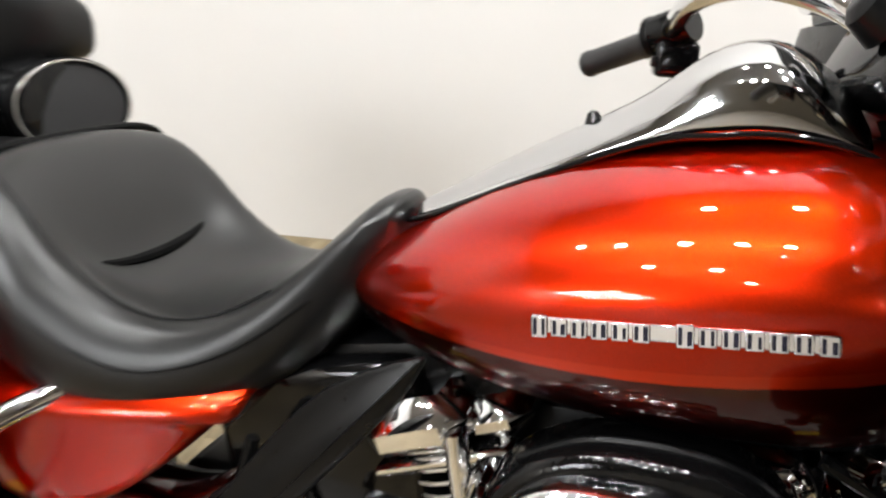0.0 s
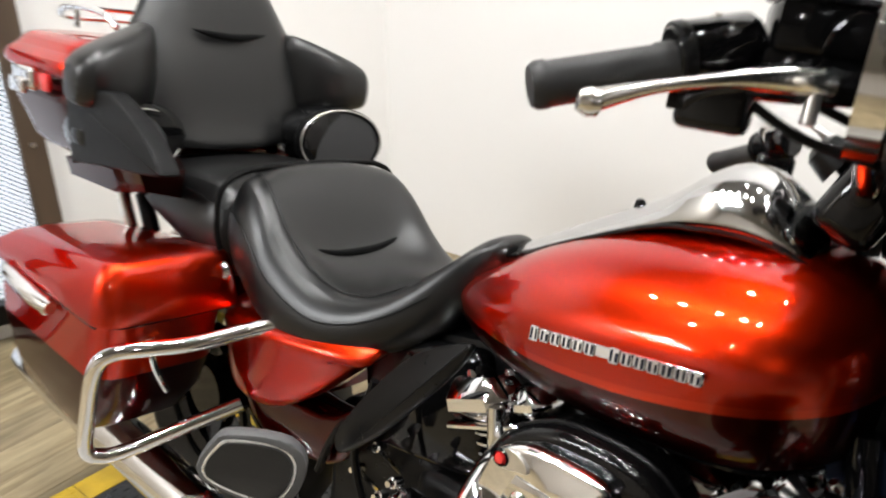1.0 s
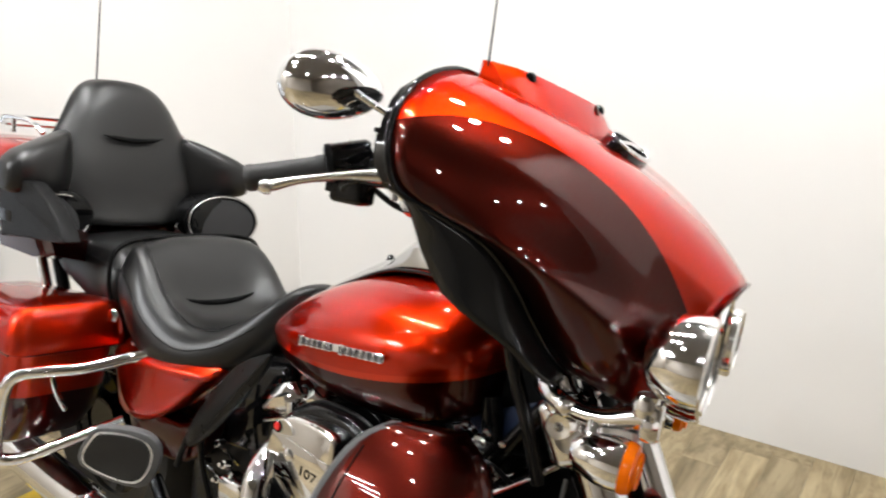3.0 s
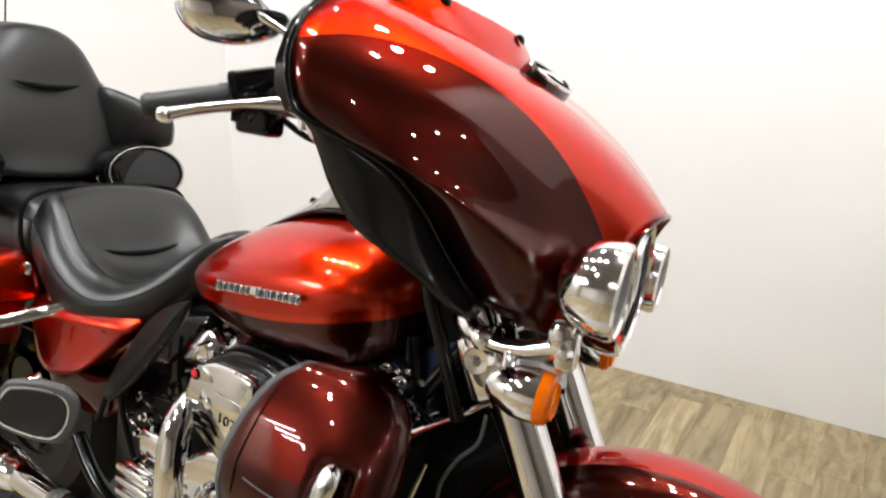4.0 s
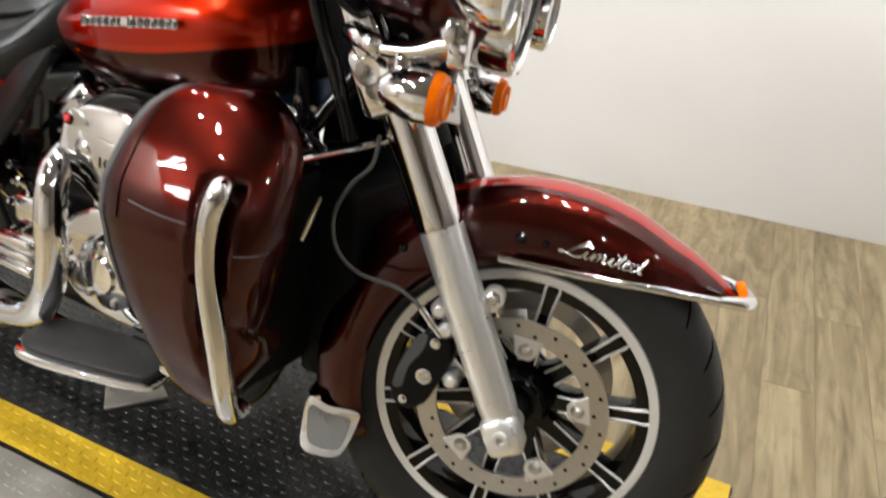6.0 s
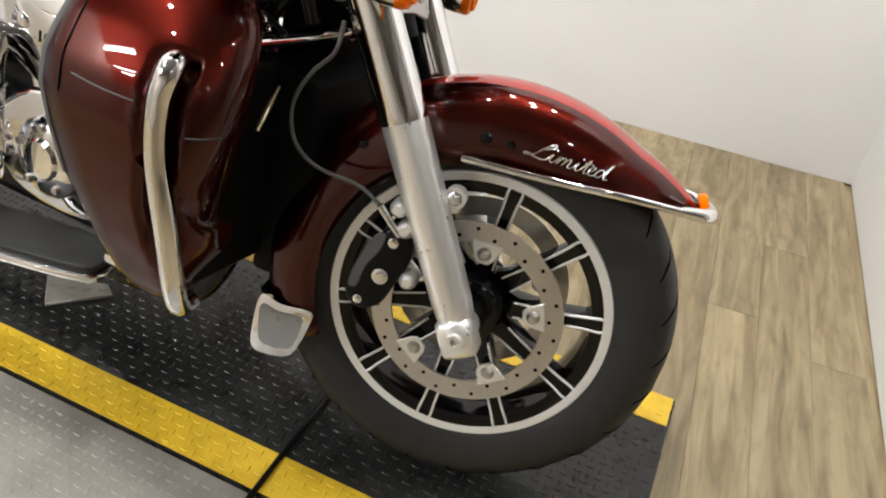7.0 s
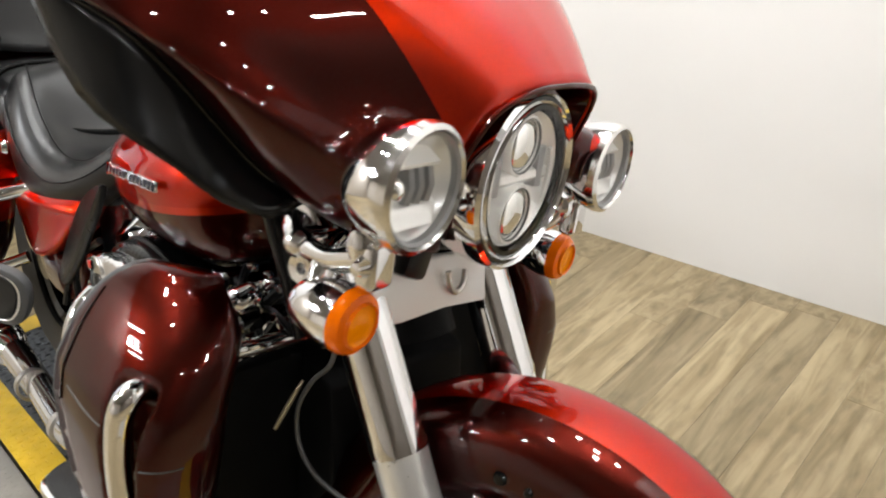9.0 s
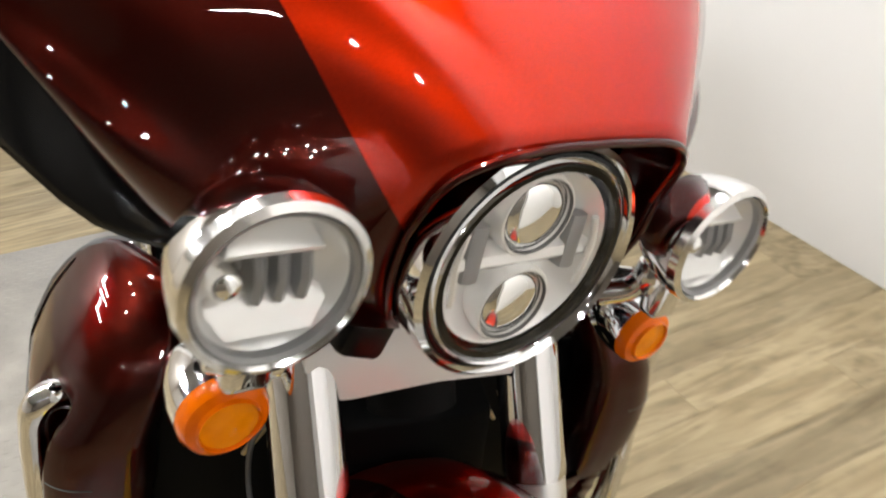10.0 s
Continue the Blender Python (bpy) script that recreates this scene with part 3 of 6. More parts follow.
# -- brake calipers --
for s in (-1, 1):
    prof = [(-0.137, 0.442), (-0.16, 0.405), (-0.178, 0.355), (-0.18, 0.318), (-0.152, 0.304), (-0.126, 0.32), (-0.112, 0.352), (-0.098, 0.39), (-0.098, 0.425), (-0.114, 0.445)]
    cal = fpart("brake_caliper", plate([(p.x, s * 0.084, p.z) for p in curve([(a, 0, b) for a, b in prof], 4, True)], (0, s * 0.034, 0), 0.006, 3), SATIN, "black four-piston brake caliper")
    part("bridge", plate([(p.x, s * 0.117, p.z) for p in curve([(-0.15, 0, 0.432), (-0.137, 0, 0.432), (-0.142, 0, 0.405), (-0.158, 0, 0.375), (-0.164, 0, 0.342), (-0.178, 0, 0.34), (-0.175, 0, 0.37), (-0.162, 0, 0.408)], 4, True)], (0, s * 0.004, 0), 0.0015, 1), GREY, cal)
    for x, z, r in ((-0.133, 0.367, 0.0125), (-0.124, 0.424, 0.008), (-0.159, 0.321, 0.007)):
        part("bolt", lathe([(0, 0.006), (r * 0.5, 0.006), (r * 0.6, 0.004), (r, 0.003), (r, 0)], (x, s * 0.118, z), (0, s, 0), 20), CHROME, cal)
    for x, z in ((-0.128, 0.475), (-0.112, 0.447), (-0.092, 0.37)):
        part("mount_bolt", lathe([(0, 0.012), (0.007, 0.012), (0.011, 0.008), (0.014, 0), (0.014, -0.02), (0, -0.02)], (x, s * 0.113, z), (0, s, 0), 16), ALU, cal)
    if s < 0:
        part("banjo_fitting", tube([(-0.118, -0.118, 0.437), (-0.132, -0.122, 0.452), (-0.154, -0.127, 0.477)], 0.0055, 10), CHROME, cal)
        part("brake_hose", tube([(-0.154, -0.127, 0.477), (-0.19, -0.128, 0.497), (-0.255, -0.128, 0.506), (-0.293, -0.128, 0.535), (-0.303, -0.128, 0.585), (-0.284, -0.128, 0.633), (-0.257, -0.128, 0.668), (-0.253, -0.126, 0.71)], 0.003, 8),
             mat("braided_hose", (0.13, 0.13, 0.13), 0.35, 0.6, bump=0.5, bump_scale=900), cal)

# -- front fender --
NF = 44
ft0, ft1 = radians(41), radians(206)


def fender_ring(a, n=9):
    top = 0.352 - 0.02 * max(0, (a - radians(120)) / radians(86)) + 0.022 * max(0, (radians(60) - a) / radians(20))
    sn = math.sin(a)
    edge = 0.238 if a > radians(104) else min((0.572 - AX) / max(sn, 0.2), top - 0.008)
    if radians(96) < a < radians(104):
        edge = 0.245
    half = 0.086 if a > radians(62) else 0.086 * (0.35 + 0.65 * max(0.0, (a - ft0) / (radians(62) - ft0)) ** 0.55)
    side = max(top - 0.055, edge + 0.004)
    prof = [(-half, edge), (-half * 1.02, (edge + side) / 2), (-half, side), (-half * 0.93, top - 0.032 * (top - side) / 0.055), (-half * 0.78, top - 0.015), (-half * 0.5, top - 0.0045), (-half * 0.49, top - 0.0043), (-half * 0.25, top - 0.001), (0, top)]
    prof += [(-y, r) for y, r in prof[-2::-1]]
    return [on_wheel(r, a, y) for y, r in prof]


rings = [fender_ring(ft0 + (ft1 - ft0) * k / NF) for k in range(NF + 1)]
fm = [0, 0, 0, 0, 0, 2, 1, 1]
fender = fpart("front_fender", loft(rings, closed=False, caps=False, mats=fm + fm[::-1]), [MAROON, ORANGE, STRIPE], "maroon front fender with an orange crown stripe")
sd = fender.modifiers.new("thick", "SOLIDIFY")
sd.thickness, sd.offset = 0.003, -1
for s in (-1, 1):
    trim = [(-0.062, s * 0.089, 0.566), (0.06, s * 0.0895, 0.570), (0.17, s * 0.086, 0.575), (0.24, s * 0.066, 0.572), (0.282, s * 0.036, 0.566), (0.296, 0, 0.562)]
    part("trim_strip", tube(trim, 0.0058, 10), CHROME, fender, "chrome fender edge trim")
    for x, z, r in ((-0.036, 0.602, 0.009), (0.0, 0.602, 0.006), (-0.205, 0.545, 0.007), (-0.17, 0.56, 0.007)):
        part("fender_screw", lathe([(0, 0.005), (r * 0.7, 0.004), (r, 0)], (x, s * 0.0875, z), (0, s, 0), 14), BLACK, fender)
part("tip_trim", tube([(0.25, -0.06, 0.571), (0.285, -0.034, 0.567), (0.299, 0, 0.563), (0.285, 0.034, 0.567), (0.25, 0.06, 0.571)], [0.007, 0.011, 0.013, 0.011, 0.007], 12), CHROME, fender)
part("tip_light", plate([(p.x, p.y, p.z) for p in curve([(0.296, -0.016, 0.572), (0.300, 0, 0.571), (0.296, 0.016, 0.572), (0.289, 0.013, 0.588), (0.286, 0, 0.592), (0.289, -0.013, 0.588)], 3, True)], (-0.012, 0, -0.006), 0.003, 2), AMBER, fender, "amber fender tip lamp")
# chrome-edged end plates at the back
ENDGREY = mat("grey_reflector_panel", (0.3, 0.31, 0.32), 0.3, 0.3, rough_vary=0.08, scale=60, bump=0.15, bump_scale=300)
for s in (-1, 1):
    tr_ = curve([(-0.333, 0, 0.262), (-0.29, 0, 0.256), (-0.232, 0, 0.258), (-0.226, 0, 0.235), (-0.236, 0, 0.185), (-0.252, 0, 0.165), (-0.29, 0, 0.158), (-0.322, 0, 0.164), (-0.333, 0, 0.2)], 5, True)
    part("end_trim", plate([(-0.28 + (p.x + 0.28) * 0.84 + (p.z - 0.21) * 0.12, s * 0.0865, p.z) for p in tr_], (0, s * 0.005, 0), 0.0018, 2), CHROME, fender, "chrome fender end trim")
    part("end_panel", plate([(-0.28 + (p.x + 0.28) * 0.66, s * 0.0915, 0.213 + (p.z - 0.213) * 0.68) for p in tr_], (0, s * 0.0015, 0), 0.0006, 1), ENDGREY, fender)
rr = []
for k in range(7):
    a = radians(191 + 17 * k / 6)
    rr.append([on_wheel(0.3355 - dr, a, y) for y, dr in ((-0.0905, 0.03), (-0.0905, 0.012), (-0.07, 0.0), (0, -0.003), (0.07, 0.0), (0.0905, 0.012), (0.0905, 0.03))])
part("end_band", loft(rr, closed=False, caps=False), CHROME, fender)
# chrome script badge on each side
SCRIPT = (
    ("capital", [(0.72, 1.7), (1.15, 2.05), (1.34, 2.5), (1.12, 2.75), (0.8, 2.3), (0.42, 1.0), (0.05, 0.22), (-0.4, 0.0), (-0.58, 0.2), (-0.3, 0.36), (0.3, 0.1), (0.95, -0.05), (1.4, 0.2)]),
    ("i", [(1.4, 0.2), (1.68, 1.0), (1.62, 0.3), (1.8, 0.0), (2.1, 0.3)]),
    ("m", [(2.1, 0.3), (2.3, 0.98), (2.26, 0.0), (2.4, 0.6), (2.65, 1.0), (2.78, 0.75), (2.72, 0.0), (2.86, 0.6), (3.1, 1.0), (3.24, 0.75), (3.2, 0.15), (3.4, 0.0), (3.65, 0.3)]),
    ("i", [(3.65, 0.3), (3.88, 1.0), (3.82, 0.3), (4.0, 0.0), (4.25, 0.3)]),
    ("t", [(4.25, 0.3), (4.65, 1.75), (4.55, 0.4), (4.68, 0.0), (4.95, 0.25)]),
    ("e", [(4.95, 0.25), (5.28, 0.75), (5.22, 1.0), (5.0, 0.9), (4.92, 0.4), (5.12, 0.0), (5.5, 0.2)]),
    ("d", [(6.05, 0.85), (5.8, 1.0), (5.55, 0.6), (5.62, 0.08), (5.86, 0.05), (6.1, 0.6), (6.4, 2.0), (6.24, 0.5), (6.3, 0.05), (6.6, 0.12)]),
    ("bar", [(4.3, 1.15), (4.65, 1.2), (5.05, 1.2)]),
    ("dot", [(1.76, 1.45), (1.86, 1.55)]),
    ("dot", [(3.98, 1.45), (4.08, 1.55)]),
)


def script(side):
    """The word Limited in flowing strokes on one side of the fender."""
    out = []
    for kind, run in SCRIPT:
        pts = []
        for x, z in run:
            along_ = 0.028 + 0.0166 * x + 0.0042 * z
            pts.append((along_ if side < 0 else 0.182 - along_, side * 0.0893, 0.5965 + 0.0118 * (z * 0.72 if kind == "capital" else z) - 0.0008 * x))
        out.append(tube(pts, 0.0019 if kind in ("capital", "dot") else 0.0015, 6, 4))
    return join(*out)


for s in (-1, 1):
    part("script_badge", script(s), CHROME, fender, "chrome script badge reading Limited", sharp=60)

# -- fairing --
C0L = [(-0.165, -0.075, 0.825), (-0.14, -0.108, 0.86), (-0.125, -0.124, 0.905), (-0.118, -0.124, 0.945)]
C0U = [(-0.118, -0.124, 0.945), (-0.098, -0.112, 0.992), (-0.082, -0.068, 1.017), (-0.078, 0, 1.022)]
C1L = [(-0.262, -0.185, 0.874), (-0.275, -0.225, 0.90), (-0.298, -0.27, 0.95), (-0.33, -0.325, 1.018), (-0.37, -0.36, 1.05), (-0.42, -0.386, 1.07), (-0.452, -0.40, 1.09), (-0.462, -0.403, 1.13), (-0.462, -0.393, 1.167)]
C1U = [(-0.462, -0.393, 1.167), (-0.472, -0.345, 1.209), (-0.463, -0.26, 1.244), (-0.452, -0.13, 1.243), (-0.43, 0, 1.225)]
NL, NU, NR = 16, 14, 12
FINE = 60
inner_run = even(C0L, FINE + 1) + even(C0U, FINE + 1)[1:]
outer_run = even(C1L, FINE + 1) + even(C1U, FINE + 1)[1:]
outer = even(C1L, NL) + even(C1U, NU)[1:]


def along(run, s):
    i = min(int(s * 2 * FINE), 2 * FINE - 1)
    return run[i].lerp(run[i + 1], s * 2 * FINE - i)


def fairing_ring(t):
    half = []
    split = 0.495 + 0.148 * 4 * t * (1 - t)
    for k in range(NL + NU - 1):
        s = split * k / (NL - 1) if k < NL else split + (1 - split) * (k - NL + 1) / (NU - 1)
        p = along(inner_run, s).lerp(along(outer_run, s), t)
        g = 4 * t * (1 - t)
        up = min(1, s * 2)
        half.append(p + Vector((0.030, -0.06 * min(1, abs(p.y) / 0.25) * (1.1 - 0.5 * up), 0.022 * up)) * g)
    return half + flip(half[-2::-1])


full = [fairing_ring(k / NR) for k in range(NR + 1)]
n = len(full[0]) - 1
fm = [1 if (i < NL - 1 or i >= n - NL + 1) else 0 for i in range(n)]
fairing = fpart("fairing", loft(full, closed=False, caps=False, mats=fm), [ORANGE, MAROON, BLACK], "batwing fairing in orange over maroon")
soft(fairing)
sd = fairing.modifiers.new("thick", "SOLIDIFY")
sd.thickness, sd.offset, sd.material_offset, sd.material_offset_rim = 0.006, -1, 2, 0
# the shell turned in round the headlamp
rim0 = full[0]
back = [Vector((p.x - 0.055, p.y * 0.93, p.z - 0.012)) for p in rim0]
part("nacelle", loft([[p + Vector((-0.002, 0, -0.002)) for p in rim0], [p.lerp(q, 0.5) for p, q in zip(rim0, back)], back], closed=False, caps=False), MAROON, fairing)
part("lip_bead", tube(rim0[6:-6], 0.003, 8, 2), MAROON, fairing)
# inner fairing and skirts
top_edge = even(C1L[:7], 14)
low_edge = even([(-0.262, -0.235, 0.864), (-0.275, -0.285, 0.885), (-0.30, -0.322, 0.918), (-0.338, -0.350, 0.944), (-0.379, -0.364, 0.970), (-0.412, -0.372, 1.015), (-0.432, -0.38, 1.06), (-0.45, -0.392, 1.085)], 14)
for s in (-1, 1):
    rows = []
    for a, b in zip(top_edge, low_edge):
        row = []
        for k in range(7):
            f = k / 6
            p = a.lerp(b, f) + Vector((0.004, -0.004, 0)) * 4 * f * (1 - f) + Vector((-0.004, 0.003, -0.002))
            row.append(Vector((p.x, -s * p.y, p.z)))
        rows.append(row)
    sk = part("inner_skirt", loft(rows, closed=False, caps=False), SKIRT, fairing, "glossy black skirt under the fairing edge")
    sk.modifiers.new("thick", "SOLIDIFY").thickness = 0.006
    part("edge_trim", tube([(p.x - 0.004, -s * p.y, p.z) for p in [outer[i] for i in range(0, len(outer), 2)]], 0.0042, 10, 3), BLACK, fairing)
outer_up = [p for p in outer if p.z > 1.02]
inn = [Vector((p.x - 0.022, p.y * 0.86, 1.05 + (p.z - 1.05) * 0.8)) for p in outer_up]
mid = [Vector((p.x - 0.026, p.y * 0.975, 1.05 + (p.z - 1.05) * 0.965)) for p in outer_up]
ring_mid = mid + flip(mid[-2:0:-1])
ring_in = inn + flip(inn[-2:0:-1])
ring_out = [Vector((p.x - 0.006, p.y * 0.985, p.z - 0.004)) for p in outer_up]
ring_out = ring_out + flip(ring_out[-2:0:-1])
part("dash_panel", loft([ring_out, ring_mid, ring_in], caps=False), BLACK, fairing, "glossy black inner fairing bezel")
part("dash_lower", plate([(-0.455, -0.34, 1.05), (-0.425, -0.30, 0.975), (-0.405, -0.2, 0.955), (-0.40, 0, 0.955), (-0.405, 0.2, 0.955), (-0.425, 0.30, 0.975), (-0.455, 0.34, 1.05), (-0.47, 0.3, 1.09), (-0.47, -0.3, 1.09)], (0.015, 0, 0.004), 0.004, 1), PLASTIC, fairing, "black lower dash panel")
part("ignition_panel", box((-0.468, 0.06, 1.0), (0.07, 0.17, 0.11), 0.02, Matrix.Rotation(radians(25), 4, "Y"), 3), BLACK, fairing, "glossy black ignition switch panel")
part("ignition_knob", lathe([(0, 0.022), (0.012, 0.022), (0.02, 0.016), (0.024, 0.0), (0.026, -0.01)], (-0.51, 0.03, 1.03), (-0.85, 0, 0.5), 24), SATIN, fairing)
part("inner_cap", plate(curve([(-0.44, 0.10, 0.935), (-0.44, 0.24, 0.94), (-0.45, 0.33, 0.99), (-0.46, 0.36, 1.07), (-0.475, 0.3, 1.11), (-0.475, 0.1, 1.11)], 4, True), (0.02, 0, 0.004), 0.006, 2), SATIN, fairing, "black inner fairing cap")
part("inner_shield", loft([[(-0.462, y, 0.925), (-0.478, y, 0.955), (-0.486, y, 0.99), (-0.478, y, 1.03), (-0.45, y, 1.04), (-0.44, y, 0.93)] for y in (0.09, 0.2, 0.3)] + [[(-0.45, 0.345, 0.97), (-0.466, 0.35, 0.985), (-0.474, 0.352, 1.0), (-0.468, 0.352, 1.03), (-0.45, 0.35, 1.035), (-0.445, 0.345, 0.98)]]), SATIN, fairing, "black inner fairing shield")
part("dash_face", plate([Vector((-0.475 + 0.1 * (1.1 - p.z), p.y, p.z)) for p in ring_in], (0.02, 0, 0)), PLASTIC, fairing)
for y, z, r in ((-0.06, 1.13, 0.05), (0.06, 1.13, 0.05), (-0.25, 1.1, 0.06), (0.25, 1.1, 0.06)):
    part("gauge", lathe([(0, 0.004), (r * 0.86, 0.004), (r * 0.88, 0.012), (r, 0.012), (r, -0.01), (0, -0.01)], (-0.485, y, z), (-1, 0, 0), 28, mats=[0, 1, 1, 1, 1]), [BLACK, CHROME], fairing)
# air vent below the screen
VC, VD, VN = Vector((-0.281, 0.0, 1.193)), Vector((0.81, 0, -0.585)), Vector((0.585, 0, 0.81))


def vent_ring(w, h):
    return [VC + Vector((0, 0.082 * w * math.cos(q), 0)) + VD * (0.03 * w * math.sin(q)) + VN * h for q in [2 * math.pi * k / 28 for k in range(28)]]


vent = part("vent", loft([vent_ring(1.12, -0.03), vent_ring(1.1, -0.004), vent_ring(0.98, 0.001), vent_ring(0.92, -0.008), vent_ring(0.5, -0.016)]), BLACK, fairing, "black air vent with chrome lip")
part("vent_lip", tube(vent_ring(1.03, 0.0)[::2], 0.0035, 8, 4, closed=True), CHROME, vent)
part("vent_bar", tube([VC + Vector((0, -0.078, 0)) + VN * -0.004, VC + VN * 0.002, VC + Vector((0, 0.078, 0)) + VN * -0.004], 0.004, 8, 6), CHROME, vent)
# raised strip that clamps the screen, and a thin whip at its corner
strip_top = even([(-0.444, -0.2, 1.268), (-0.40, -0.16, 1.263), (-0.36, -0.08, 1.252), (-0.345, 0, 1.247), (-0.36, 0.08, 1.252), (-0.40, 0.16, 1.263), (-0.444, 0.2, 1.268)], 25)
rows = []
for p in strip_top:
    base = Vector((p.x + 0.035, p.y * 1.02, p.z - 0.05 - 0.02 * (1 - abs(p.y) / 0.2)))
    rows.append([base, base.lerp(p, 0.5) + Vector((0.003, 0, 0.002)), p, p + Vector((-0.012, 0, 0.0)), base + Vector((-0.05, 0, -0.01))])
part("screen_clamp", loft(rows), ORANGE, fairing, "orange strip that clamps the screen")
part("whip", tube([(-0.447, -0.2, 1.26), (-0.452, -0.203, 1.45), (-0.456, -0.206, 1.7)], [0.0016, 0.001, 0.0008], 6, 2), SATIN, fairing)
for y in (-0.162, -0.004, 0.162):
    part("screen_screw", lathe([(0, 0.007), (0.005, 0.006), (0.008, 0.003), (0.009, 0)], (-0.338 - 2.25 * y * y, y, 1.24 + 0.62 * y * y), (0.7, y * 3, 0.6), 14), BLACK, fairing)

# -- headlamp --
hc = Vector((-0.112, -0.018, 0.915))
ha = Vector((1, 0, -0.04)).normalized()
head = fpart("headlamp", lathe([(0.0935, 0.010), (0.097, 0.015), (0.1015, 0.011), (0.103, 0), (0.101, -0.03), (0.096, -0.06), (0.07, -0.1), (0, -0.12)], hc, ha, 56), CHROME, "round LED headlamp in a chrome ring")
part("gasket", lathe([(0.0785, 0.012), (0.0835, 0.0125), (0.0935, 0.0115), (0.0935, 0.004), (0.0785, 0.004)], hc, ha, 56, ring=True), BLACK, head)
part("inner_ring", lathe([(0.0845, 0.012), (0.0875, 0.0165), (0.0905, 0.012), (0.0905, 0.006), (0.0845, 0.006)], hc, ha, 56, ring=True), CHROME, head)
part("bowl", lathe([(0.076, 0.004), (0.06, -0.012), (0.03, -0.022), (0, -0.024)], hc, ha, 48), REFLECTOR, head)
for z in (0.037, -0.04):
    c = hc + Vector((0.002, 0, z))
    part("projector", lathe([(0.0345, -0.022), (0.0345, 0.0), (0.033, 0.0025), (0.031, 0.0025), (0.0295, 0.0), (0.0295, -0.008)], c, ha, 36), REFLECTOR, head)
    part("projector_edge", lathe([(0.0293, -0.004), (0.0298, 0.0012), (0.0312, 0.0030), (0.0318, 0.0012)], c, ha, 36), GREY, head)
    part("projector_lens", lathe([(0.0297, -0.006), (0.027, -0.001), (0.021, 0.0025), (0.011, 0.0045), (0, 0.0052)], c, ha, 32), LENS, head)
part("bridge", loft([[hc + Vector((dx, y, dz)) for y in (-0.07, -0.035, 0, 0.035, 0.07)] for dx, dz in ((-0.014, 0.012), (0.0, 0.006), (0.001, -0.002), (-0.004, -0.008), (-0.016, -0.012))], closed=False, caps=False), REFLECTOR, head, "bright reflector shelf between the projectors")
for s in (-1, 1):
    part("fin", loft([[hc + Vector((dx, s * (0.049 + dy), dz + 0.012)) for dx, dy in ((-0.012, -0.009), (0.001, -0.008), (0.003, 0), (0.001, 0.006), (-0.012, 0.008))] for dz in (-0.026, -0.012, 0.006, 0.02)]), FIN, head, "grey heat fin beside the projector")
    part("fin_edge", tube([hc + Vector((0.003, s * 0.062, 0.03)), hc + Vector((0.004, s * 0.066, 0.005)), hc + Vector((0.003, s * 0.062, -0.03))], 0.003, 8, 4), REFLECTOR, head)
g = part("lens", lathe([(0.08, 0.014), (0.06, 0.021), (0.03, 0.025), (0, 0.026)], hc, ha, 48), GLASS, head, "clear lens")
g.visible_shadow = False
